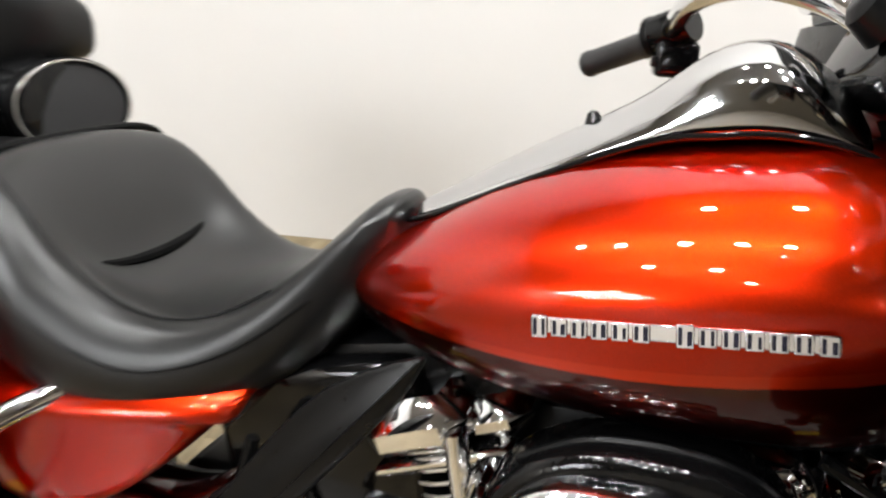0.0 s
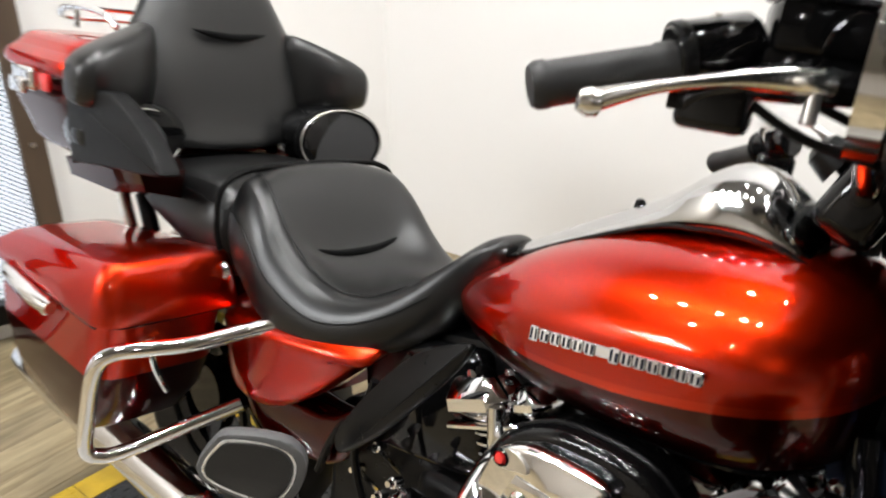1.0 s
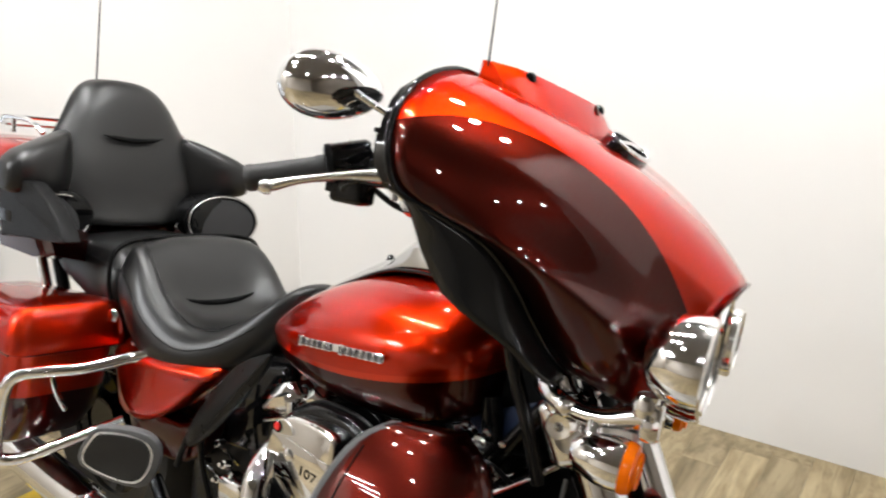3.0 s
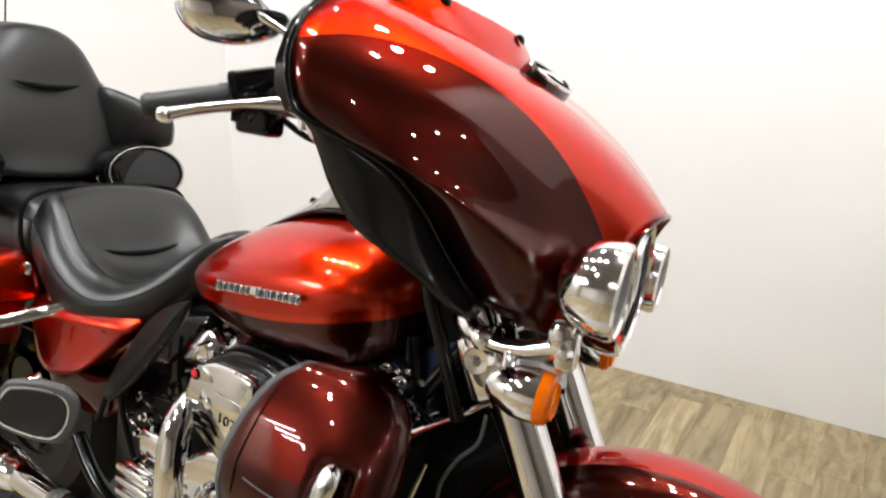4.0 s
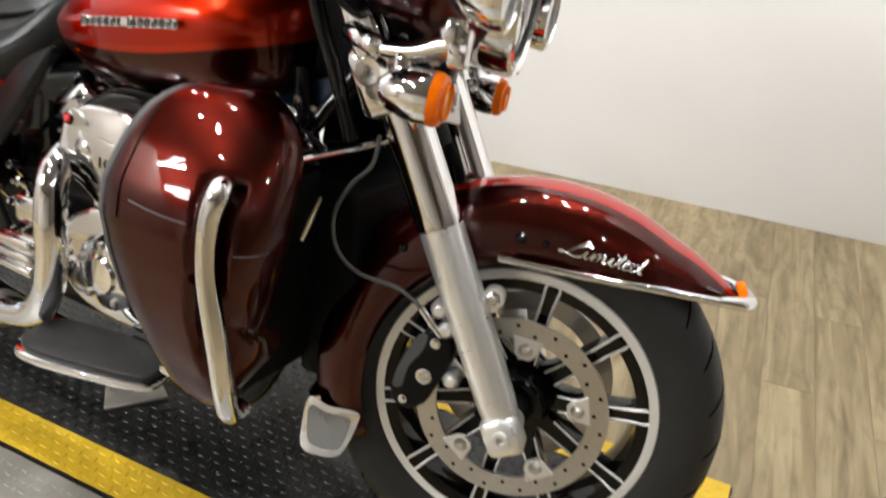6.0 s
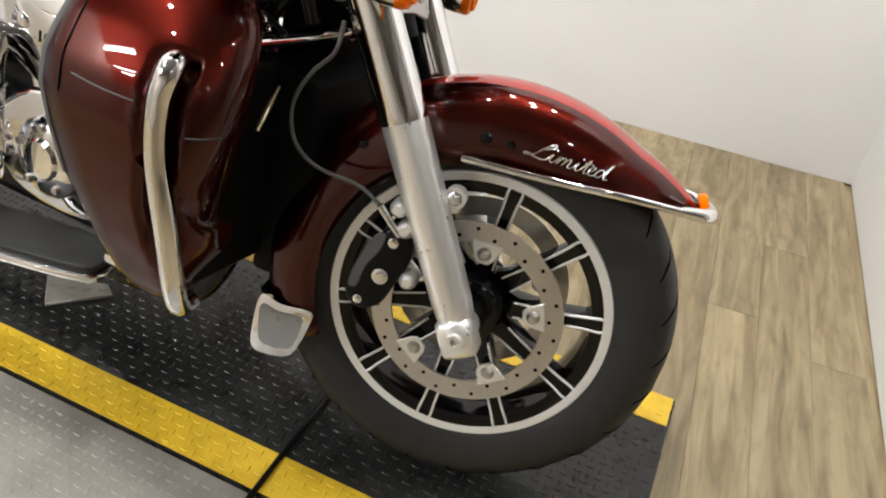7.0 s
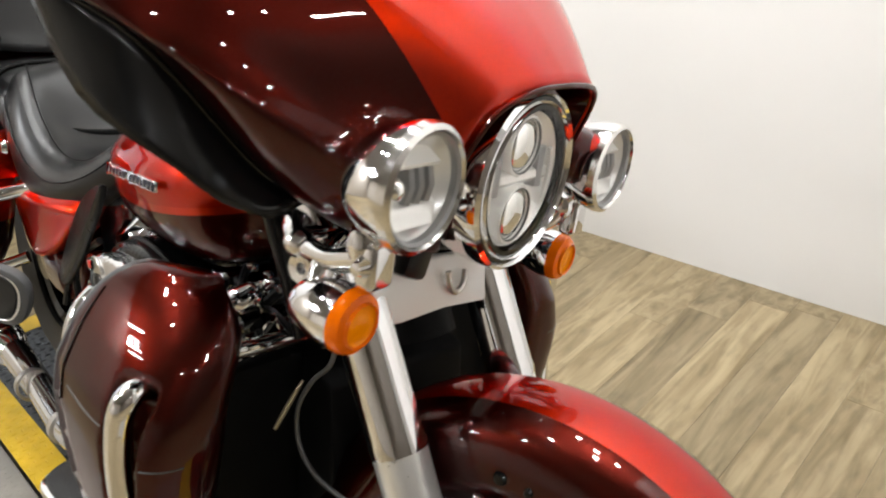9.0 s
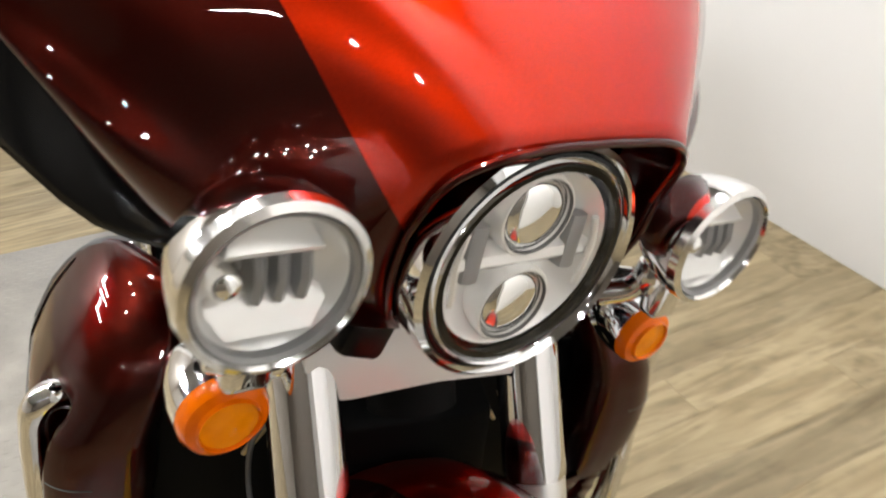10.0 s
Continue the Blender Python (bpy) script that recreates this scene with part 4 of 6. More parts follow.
# -- passing lamps and signals --
for s in (-1, 1):
    c = Vector((-0.098, -0.224, 0.936)) if s < 0 else Vector((-0.1, 0.205, 0.906))
    fog = fpart("passing_lamp", lathe([(0.051, 0.006), (0.054, 0.011), (0.0585, 0.008), (0.0595, 0), (0.0592, -0.008), (0.058, -0.018), (0.0545, -0.032), (0.048, -0.046), (0.038, -0.057), (0.024, -0.064), (0, -0.067)], c, (1, 0, -0.03), 48), CHROME, "round chrome passing lamp")
    part("gasket", lathe([(0.048, 0.007), (0.0515, 0.009), (0.0515, 0.0), (0.048, 0.0)], c, (1, 0, -0.03), 40, ring=True), FIN, fog)
    part("rim", lathe([(0.0512, 0.0066), (0.054, 0.0122), (0.059, 0.009), (0.0604, 0.0005)], c, (1, 0, -0.03), 48), POLISHED, fog, "bright lamp rim")
    part("bowl", lathe([(0.05, 0.002), (0.042, -0.012), (0.02, -0.022), (0, -0.024)], c, (1, 0, -0.03), 40), REFLECTOR, fog)
    for q in range(3):
        wy = -0.008 + q * 0.0145
        part("led_fin", loft([[c + Vector((dx - 0.25 * abs(z), wy + w * 0.0036, z + 0.001)) for dx, w in ((-0.022, -1), (-0.001, -1), (0.002, 0), (-0.001, 1), (-0.022, 1))] for z in (-0.017, -0.009, 0.0, 0.009, 0.015)]), FIN, fog, "grey heat fin")
    part("hood", loft([[c + Vector((-0.02, y, 0.017 - 0.2 * y * y)) for y in (-0.034, -0.015, 0.01, 0.034)], [c + Vector((-0.002, y, 0.018)) for y in (-0.03, -0.015, 0.01, 0.03)], [c + Vector((-0.001, y, 0.021)) for y in (-0.03, -0.015, 0.01, 0.03)], [c + Vector((-0.016, y, 0.036)) for y in (-0.022, -0.012, 0.008, 0.022)]], closed=False, caps=False), REFLECTOR, fog)
    part("led_lens", lathe([(0.0115, -0.014), (0.011, 0), (0.0075, 0.005), (0, 0.0075)], c + Vector((-0.004, -0.027, 0.0)), (1, 0, 0), 16), LENS, fog)
    part("shelf", loft([[c + Vector((-0.018, y * 0.4, -0.01)) for y in (-0.09, -0.05, 0, 0.05, 0.09)], [c + Vector((-0.006, y * 0.42, -0.02)) for y in (-0.09, -0.05, 0, 0.05, 0.09)], [c + Vector((0.0, y * 0.30, -0.036)) for y in (-0.09, -0.05, 0, 0.05, 0.09)]], closed=False, caps=False), REFLECTOR, fog)
    g = part("lens", lathe([(0.0505, 0.006), (0.038, 0.013), (0.02, 0.016), (0, 0.017)], c, (1, 0, -0.03), 40), GLASS, fog)
    g.visible_shadow = False
    part("mount", join(tube([c + Vector((-0.05, 0, -0.055)), c + Vector((-0.06, s * -0.01, -0.085)), c + Vector((-0.08, s * -0.03, -0.1))], [0.014, 0.012, 0.014], 12),
                       lathe([(0, 0.016), (0.014, 0.014), (0.018, 0), (0.014, -0.014), (0, -0.016)], c + Vector((-0.052, 0, -0.066)), (0, 0, 1), 20)), CHROME, fog)
    c = Vector((-0.162, -0.222, 0.787)) if s < 0 else Vector((-0.164, 0.242, 0.754))
    sig = fpart("turn_signal", lathe([(0.034, 0.0), (0.035, -0.012), (0.033, -0.03), (0.026, -0.055), (0.014, -0.068), (0, -0.07)], c, (1, 0, -0.04), 36), CHROME, "chrome bullet turn signal with an amber lens")
    part("amber_lens", lathe([(0.0335, -0.004), (0.034, 0.006), (0.031, 0.013), (0.0225, 0.0165)], c, (1, 0, -0.04), 36), AMBER, sig)
    part("lens_centre", lathe([(0.0225, 0.0163), (0.018, 0.0145), (0.01, 0.0165), (0, 0.0175)], c, (1, 0, -0.04), 36), AMBERCORE, sig)
    part("lens_ring", lathe([(0.0215, 0.0165), (0.023, 0.0195), (0.0245, 0.016)], c, (1, 0, -0.04), 32), AMBER, sig)
    part("stalk", tube([c + Vector((-0.045, 0, 0.02)), c + Vector((-0.05, s * -0.015, 0.045)), c + Vector((-0.065, s * -0.05, 0.052))], 0.011, 12), CHROME, sig)
# -- lamp bar and fork nacelle --
bar = fpart("lamp_bar", tube([(-0.262, -0.19, 0.838), (-0.255, -0.1, 0.83), (-0.252, 0, 0.826), (-0.255, 0.1, 0.822), (-0.262, 0.19, 0.815)], 0.012, 14), CHROME, "chrome passing lamp bar")
for s in (-1, 1):
    dz = 0.0 if s < 0 else -0.028
    part("arm", tube([(-0.298, s * 0.158, 0.846 + dz), (-0.272, s * 0.186, 0.838 + dz), (-0.235, s * 0.202, 0.833 + dz), (-0.195, s * 0.212, 0.838 + dz), (-0.162, s * 0.216, 0.85 + dz), (-0.136, s * 0.22, 0.858 + dz)], [0.017, 0.0145, 0.012, 0.013, 0.0155, 0.0155], 16), CHROME, bar, "curved chrome lamp bracket")
    part("arm_clamp", join(box((-0.14, s * 0.219, 0.852 + dz), (0.026, 0.036, 0.05), 0.008, None, 3), lathe([(0, 0.012), (0.006, 0.011), (0.009, 0.004), (0.011, 0)], (-0.14, s * 0.236, 0.852 + dz), (0, s, 0), 14)), CHROME, bar)
    part("arm_bolt", lathe([(0, 0.008), (0.008, 0.007), (0.0125, 0.003), (0.015, 0)], (-0.252, s * 0.208, 0.836 + dz), (0.2, s, 0.1), 16), POLISHED, bar)
fpart("fork_panel", plate([(-0.19, -0.138, 0.742), (-0.19, -0.09, 0.733), (-0.19, 0, 0.728), (-0.19, 0.1, 0.712), (-0.19, 0.136, 0.71), (-0.205, 0.138, 0.768), (-0.207, 0.05, 0.785), (-0.207, -0.06, 0.80), (-0.205, -0.14, 0.812)], (-0.014, 0, 0.0), 0.004), mat("satin_silver", (0.8, 0.79, 0.765), 0.3, 0.15, rough_vary=0.05), "bright chrome panel between the fork legs")
part("panel_mark", tube([(-0.194, 0.0, 0.775), (-0.191, 0.005, 0.755), (-0.19, 0.02, 0.745), (-0.191, 0.035, 0.752), (-0.194, 0.04, 0.77)], 0.004, 8, 4), STEEL, bpy.data.objects["fork_panel"])
for s in (-1, 1):
    clamp = fpart("fork_clamp", join(box((-0.255, s * 0.14, 0.79), (0.075, 0.062, 0.10), 0.018, Matrix.Rotation(radians(-27), 4, "Y"), 3), box((-0.285, s * 0.148, 0.855), (0.05, 0.05, 0.10), 0.012, Matrix.Rotation(radians(-27), 4, "Y"), 3)), CHROME, "polished fork clamp")
    part("clamp_bolt", lathe([(0, 0.008), (0.008, 0.007), (0.014, 0.003), (0.02, 0.0)], (-0.25, s * 0.171, 0.782), (0, s, 0), 20), STEEL, clamp)
    part("clamp_eye", lathe([(0.006, 0.004), (0.007, 0.01), (0.017, 0.012), (0.021, 0.004), (0.023, -0.004), (0.006, -0.004)], (-0.262, s * 0.176, 0.80), (0, s, 0), 24, ring=True), POLISHED, clamp)
    part("clamp_edge", tube([(-0.285, s * 0.15, 0.70), (-0.315, s * 0.155, 0.78), (-0.35, s * 0.16, 0.86), (-0.365, s * 0.165, 0.92)], 0.011, 10), BLACK, clamp)
fpart("steering_stem", tube([(-0.22, 0, 0.68), (-0.30, 0, 0.85), (-0.37, 0, 1.0)], 0.045, 20), MATTE)
fpart("fork_bridge", box((-0.245, 0, 0.745), (0.06, 0.2, 0.05), 0.012), BLACK)
fpart("cable_clip", join(box((-0.182, -0.1, 0.822), (0.03, 0.045, 0.05), 0.008, Matrix.Rotation(radians(-20), 4, "X"), 2), tube([(-0.18, -0.085, 0.84), (-0.176, -0.05, 0.825), (-0.18, 0.0, 0.815)], 0.005, 8)), SATIN, "black cable clip below the lamps")

# -- handlebar and right controls (front end axes) --
GRIP = mat("grip_rubber", (0.018, 0.018, 0.0185), 0.42, spec=0.42, vary=0.2, scale=60, bump=0.3, bump_scale=700)
bars = fpart("handlebar", tube([(-0.60, -0.262, 1.095), (-0.53, -0.235, 1.107), (-0.49, -0.18, 1.09), (-0.475, -0.1, 1.025), (-0.475, 0, 1.0), (-0.495, 0.06, 1.02), (-0.53, 0.1, 1.045), (-0.575, 0.17, 1.06), (-0.61, 0.28, 1.05), (-0.61, 0.41, 1.02)], 0.0135, 14), CHROME, "chrome handlebar")
for e0, e1 in (((-0.714, -0.343, 1.055), (-0.628, -0.284, 1.087)), ((-0.706, 0.512, 0.97), (-0.63, 0.44, 1.005))):
    a, b = Vector(e0), Vector(e1)
    d = (b - a).normalized()
    part("grip", tube([a, a + d * 0.004, a + d * 0.012, a + d * 0.014, b - d * 0.012, b - d * 0.01, b + d * 0.005], [0.0155, 0.0185, 0.019, 0.0178, 0.0178, 0.019, 0.019], 24, smooth=False), GRIP, bars, "black rubber grip")
    up = Vector((0, 0, 0.006))
    part("switch_housing", tube([b + up, b + d * 0.004 + up, b + d * 0.06 + up, b + d * 0.066 + up], [0.022, 0.0265, 0.0265, 0.022], 24, smooth=False), BLACK, bars)
    part("housing_ring", lathe([(0.0225, -0.002), (0.0272, -0.001), (0.0276, 0.006), (0.0268, 0.008)], b + up + d * 0.003, d, 28), SATIN, bars)
    part("switch_block", box(b + d * 0.045 + Vector((0, 0, -0.034)), (0.055, 0.042, 0.046), 0.008, None, 3), BLACK, bars)
    part("switch_button", box(b + d * 0.04 + Vector((-0.022, -0.012, -0.036)), (0.014, 0.014, 0.014), 0.002), SATIN, bars)
    part("housing_screw", lathe([(0, 0.003), (0.004, 0.0025), (0.005, 0)], b + d * 0.03 + up + Vector((0, 0, 0.026)), (0, 0, 1), 10), STEEL, bars)
part("lever_perch", tube([(-0.575, -0.272, 1.083), (-0.55, -0.262, 1.088), (-0.49, -0.235, 1.092)], [0.012, 0.016, 0.014], 14), BLACK, bars)
part("perch_pin", lathe([(0.005, -0.02), (0.006, 0.02), (0, 0.021)], (-0.525, -0.262, 1.08), (0, 0, -1), 10), STEEL, bars)
for pts in ([(-0.57, -0.245, 1.07), (-0.53, -0.235, 1.05), (-0.48, -0.21, 1.04), (-0.44, -0.16, 1.03)], [(-0.56, -0.24, 1.10), (-0.52, -0.225, 1.075), (-0.47, -0.19, 1.06)]):
    part("cable", tube(pts, 0.0045, 8), SATIN, bars)
rc = Vector((-0.535, -0.245, 1.128))
cyl = part("master_cylinder", join(box(rc, (0.07, 0.045, 0.038), 0.006, Matrix.Rotation(radians(20), 4, "Z")), box(rc + Vector((0.0, 0.0, -0.03)), (0.08, 0.04, 0.03), 0.008, Matrix.Rotation(radians(20), 4, "Z"))), BLACK, bars, "black brake reservoir")
part("reservoir_cap", box(rc + Vector((0, 0, 0.022)), (0.074, 0.049, 0.007), 0.002, Matrix.Rotation(radians(20), 4, "Z")), SATIN, cyl)
part("brake_lever", tube([(-0.655, -0.365, 1.052), (-0.65, -0.36, 1.056), (-0.62, -0.335, 1.07), (-0.58, -0.30, 1.083), (-0.545, -0.27, 1.09), (-0.515, -0.255, 1.092)], [0.0075, 0.008, 0.0052, 0.0065, 0.0118, 0.0105], 12), POLISHED, bars, "polished brake lever with a ball end")
part("lever_ball", lathe([(0, 0.011), (0.007, 0.009), (0.0105, 0.002), (0.0095, -0.006), (0, -0.011)], (-0.657, -0.367, 1.052), (-0.8, -0.5, 0), 16), POLISHED, bars)
mc = Vector((-0.626, -0.296, 1.198))
mx, my, mz = Vector((0.66, 0.75, 0)).normalized(), Vector((0.75, -0.66, 0.0)).normalized(), Vector((0, 0, 1))
mirror = fpart("mirror", loft([[mc + mx * (0.074 * w * math.cos(q)) + mz * (0.046 * w * math.sin(q) * (1 - 0.18 * math.cos(q))) + my * dx
                               for q in [2 * math.pi * k / 36 for k in range(36)]] for w, dx in ((0.95, -0.012), (1.0, -0.009), (1.0, 0.0), (0.95, 0.012), (0.82, 0.022), (0.6, 0.03), (0.3, 0.035), (0.05, 0.036))]), CHROME, "chrome oval rear-view mirror")
part("glass", loft([[mc + mx * (0.071 * w * math.cos(q)) + mz * (0.043 * w * math.sin(q) * (1 - 0.18 * math.cos(q))) - my * 0.0125 for q in [2 * math.pi * k / 36 for k in range(36)]] for w in (1.0, 0.02)]), CHROME, mirror)
part("stem", tube([(-0.53, -0.25, 1.135), (-0.532, -0.252, 1.155), (-0.55, -0.268, 1.172), (-0.585, -0.295, 1.192), (-0.60, -0.305, 1.203)], [0.0055, 0.005, 0.0048, 0.006, 0.009], 10), CHROME, mirror)
part("stem_nut", lathe([(0.009, -0.006), (0.009, 0.006), (0, 0.008)], (-0.53, -0.25, 1.133), (0, 0, 1), 8), CHROME, mirror)

# -- fuel tank --
TANK = [(-0.978, 0.02, 0.775, 0.757, 0.742, 0.757), (-0.965, 0.062, 0.79, 0.762, 0.738, 0.757), (-0.93, 0.11, 0.815, 0.775, 0.733, 0.762), (-0.88, 0.148, 0.848, 0.788, 0.727, 0.768), (-0.82, 0.18, 0.888, 0.803, 0.722, 0.772),
        (-0.74, 0.203, 0.925, 0.82, 0.718, 0.776), (-0.66, 0.213, 0.948, 0.833, 0.717, 0.783), (-0.58, 0.217, 0.96, 0.846, 0.721, 0.796), (-0.50, 0.214, 0.963, 0.854, 0.73, 0.815), (-0.455, 0.195, 0.952, 0.858, 0.742, 0.826), (-0.42, 0.16, 0.935, 0.86, 0.755, 0.834), (-0.40, 0.11, 0.915, 0.86, 0.775, 0.84), (-0.392, 0.05, 0.895, 0.86, 0.8, 0.845)]
rings = []
for x, w, zt, zw, zb, zc in TANK:
    arc = [(w * math.sin(radians(q)) ** 0.87, zw + (zt - 0.004 - zw) * math.cos(radians(q)) ** 1.136) for q in (0.01, 22, 36, 49, 62, 76)]
    half = arc + [(w, zw), (0.992 * w, (zw + zc) / 2), (0.9705 * w, zc + 0.0022), (0.969 * w, zc + 0.0008), (0.93 * w, (zc * 0.5 + zb * 0.5)), (0.82 * w, zb + 0.006), (0.68 * w, zb), (0, zb)]
    rings.append([(x, -y, z) for y, z in mirrored(half)])
hm = [0] * 8 + [1] + [2] * 4
tank = part("fuel_tank", loft(rings, mats=hm + hm[::-1]), [ORANGE, STRIPE, MAROON], bike, "teardrop fuel tank in orange over maroon")
soft(tank)
part("lower_seam", tube([(x, -0.70 * w, zb + 0.001) for x, w, zt, zw, zb, zc in TANK[1:-2]], 0.004, 8, 3), BLACK, tank)
BADGEINK = mat("blue_black_enamel", (0.006, 0.006, 0.02), 0.12)
# tank badge: a plain chrome strip with raised dark blocks
BADGE_A, BADGE_B = Vector((-0.737, -0.2055, 0.812)), Vector((-0.522, -0.2185, 0.842))
bd = (BADGE_B - BADGE_A).normalized()
bn = Vector((0, -0.97, 0.2)).normalized()
bu = bd.cross(bn).normalized()
bu = bu if bu.z > 0 else -bu
badge = part("badge", plate([BADGE_A - bu * 0.0055, BADGE_B - bu * 0.0065, BADGE_B + bu * 0.0075, BADGE_A + bu * 0.0075], bn * 0.003, 0.0012, 1), CHROME, tank, "chrome tank badge with raised dark blocks")
for k in range(14):
    if k == 6:
        continue
    f = (k + 0.5) / 14
    hgt = 0.0088 if k in (0, 7) else 0.0072
    c = BADGE_A.lerp(BADGE_B, f) + bn * 0.003
    part("block_edge", plate([c - bd * 0.0064 - bu * hgt, c + bd * 0.0064 - bu * hgt, c + bd * 0.0064 + bu * hgt, c - bd * 0.0064 + bu * hgt], bn * 0.0018, 0.0007, 1), CHROME, badge)
    for o, ww, lo, hi in ((-0.0034, 0.0014, -0.74, 0.74), (0.0032, 0.0012 + 0.0005 * (k % 2), -0.74, 0.74 - 0.3 * (k % 3 == 1))):
        part("block", plate([c + bn * 0.0017 + bd * (o - ww) + bu * hgt * lo, c + bn * 0.0017 + bd * (o + ww) + bu * hgt * lo, c + bn * 0.0017 + bd * (o + ww) + bu * hgt * hi, c + bn * 0.0017 + bd * (o - ww) + bu * hgt * hi], bn * 0.0007), BADGEINK, badge, smooth=False)
# console along the top
CON = [(-0.915, 0.018, 0.838, 0.825), (-0.88, 0.035, 0.856, 0.84), (-0.80, 0.048, 0.907, 0.882), (-0.72, 0.055, 0.951, 0.92), (-0.685, 0.058, 0.972, 0.935), (-0.655, 0.062, 1.0, 0.945), (-0.625, 0.066, 1.022, 0.95), (-0.59, 0.068, 1.03, 0.955), (-0.555, 0.067, 1.02, 0.955), (-0.52, 0.064, 0.99, 0.95), (-0.495, 0.06, 0.955, 0.94)]
rings = []
for x, w, zt, zb in [(x, w + 0.007, zt + 0.007, zb + 0.004) for x, w, zt, zb in CON]:
    h = min(0.036, zt - zb)
    half = [(0, zt), (0.4 * w, zt - 0.26 * h), (0.7 * w, zt - 0.54 * h), (0.95 * w, zt - 0.8 * h), (w, zb + 0.004), (w * 1.04, zb - 0.006), (0, zb - 0.006)]
    rings.append([(x, -y, z) for y, z in mirrored(half)])
# chrome greyed in colour, in place of the grey ceiling it mirrors
console = part("console", loft(rings), mat("chrome_grey_reflection", (0.52, 0.52, 0.52), 0.07, 1.0, rough_vary=0.03, scale=30), tank, "chrome tank console")
soft(console)
part("console_gasket", tube([(x, -(w + 0.007) * 1.08, zb + 0.003) for x, w, zt, zb in CON], 0.0035, 8, 3), BLACK, console)
part("console_knob", lathe([(0, 0.012), (0.005, 0.01), (0.009, 0.002), (0.01, 0)], (-0.735, 0.0, 0.944), (-0.3, 0, 1), 14), BLACK, console)

# -- seats --
SEAT = [(-0.914, 0.03, 0.84, 0.834, 0.795), (-0.924, 0.062, 0.853, 0.845, 0.765), (-0.95, 0.088, 0.85, 0.836, 0.722), (-0.985, 0.118, 0.81, 0.8, 0.677), (-1.035, 0.148, 0.757, 0.752, 0.645), (-1.09, 0.175, 0.718, 0.722, 0.62), (-1.15, 0.195, 0.703, 0.713, 0.602), (-1.205, 0.205, 0.703, 0.728, 0.603),
        (-1.25, 0.21, 0.718, 0.757, 0.607), (-1.275, 0.212, 0.74, 0.778, 0.613), (-1.3, 0.212, 0.782, 0.806, 0.624), (-1.34, 0.207, 0.838, 0.84, 0.647), (-1.375, 0.2, 0.865, 0.855, 0.668), (-1.405, 0.19, 0.868, 0.852, 0.685), (-1.43, 0.17, 0.855, 0.835, 0.7)]


def seat_rings(rows):
    out = []
    for x, w, zc, zs, zb in rows:
        half = [(0, zc), (0.3 * w, zc + 0.05 * (zs - zc)), (0.52 * w, zc + 0.4 * (zs - zc)), (0.70 * w, zs), (0.84 * w, zs - 0.006), (0.94 * w, zs - 0.25 * (zs - zb)), (w, zs - 0.52 * (zs - zb)), (0.975 * w, zs - 0.8 * (zs - zb)), (0.88 * w, zb + 0.004), (0.7 * w, zb), (0, zb)]
        out.append([(x, -y, z) for y, z in mirrored(half)])
    return out


seat = part("rider_seat", loft(seat_rings(SEAT)), LEATHER, bike, "black vinyl bucket rider seat")
soft(seat, 2)
# the fold's shade is a near-black strip laid along it
part("crease_shade", tube([(-1.274, -0.145, 0.762), (-1.27, -0.1, 0.744), (-1.265, -0.055, 0.734), (-1.263, 0, 0.731), (-1.265, 0.055, 0.734), (-1.27, 0.1, 0.744), (-1.274, 0.135, 0.759)], [0.001, 0.004, 0.0065, 0.0075, 0.0065, 0.004, 0.001], 8, 4), RECESS_SHADE, seat, "dark strip in the seat pleat, standing in for its shade")


def seam_line(rows, f):
    pts = []
    for x, w, zc, zs, zb in rows:
        pts.append((x, -w * f[0], zs - f[1] * (zs - zb) + f[2]))
    return pts


part("seam", tube(seam_line(SEAT[3:-1], (0.965, 0.36, 0)), 0.0016, 6, 3), SATIN, seat)
part("seam", tube(seam_line(SEAT[4:-1], (0.72, 0.0, 0.0025)), 0.0016, 6, 3), SATIN, seat)
PIL = [(-1.40, 0.16, 0.80, 0.79, 0.66), (-1.425, 0.195, 0.825, 0.815, 0.65), (-1.47, 0.205, 0.84, 0.83, 0.66), (-1.54, 0.205, 0.838, 0.828, 0.68), (-1.62, 0.2, 0.83, 0.82, 0.70), (-1.70, 0.195, 0.826, 0.816, 0.715), (-1.76, 0.17, 0.82, 0.81, 0.73)]
pillion = part("passenger_seat", loft(seat_rings(PIL)), LEATHER, bike, "black vinyl passenger seat")
soft(pillion, 2)
part("seam", tube(seam_line(PIL[1:], (0.94, 0.2, 0.002)), 0.0016, 6, 3), SATIN, pillion)
part("seat_strap", tube([(-1.408, y, z) for y, z in ((-0.198, 0.72), (-0.205, 0.745), (-0.207, 0.775), (-0.204, 0.815), (-0.185, 0.842), (-0.15, 0.856), (-0.1, 0.861), (0, 0.864), (0.1, 0.861), (0.15, 0.856), (0.185, 0.842), (0.204, 0.815), (0.207, 0.775), (0.198, 0.72))], 0.0055, 8, 5), MATTE, pillion, "black seat strap")
part("side_bolt", lathe([(0, 0.012), (0.012, 0.01), (0.017, 0.003), (0.018, 0)], (-1.39, -0.2, 0.685), (0.1, -1, 0), 20), CHROME, pillion, "chrome seat strap bolt")

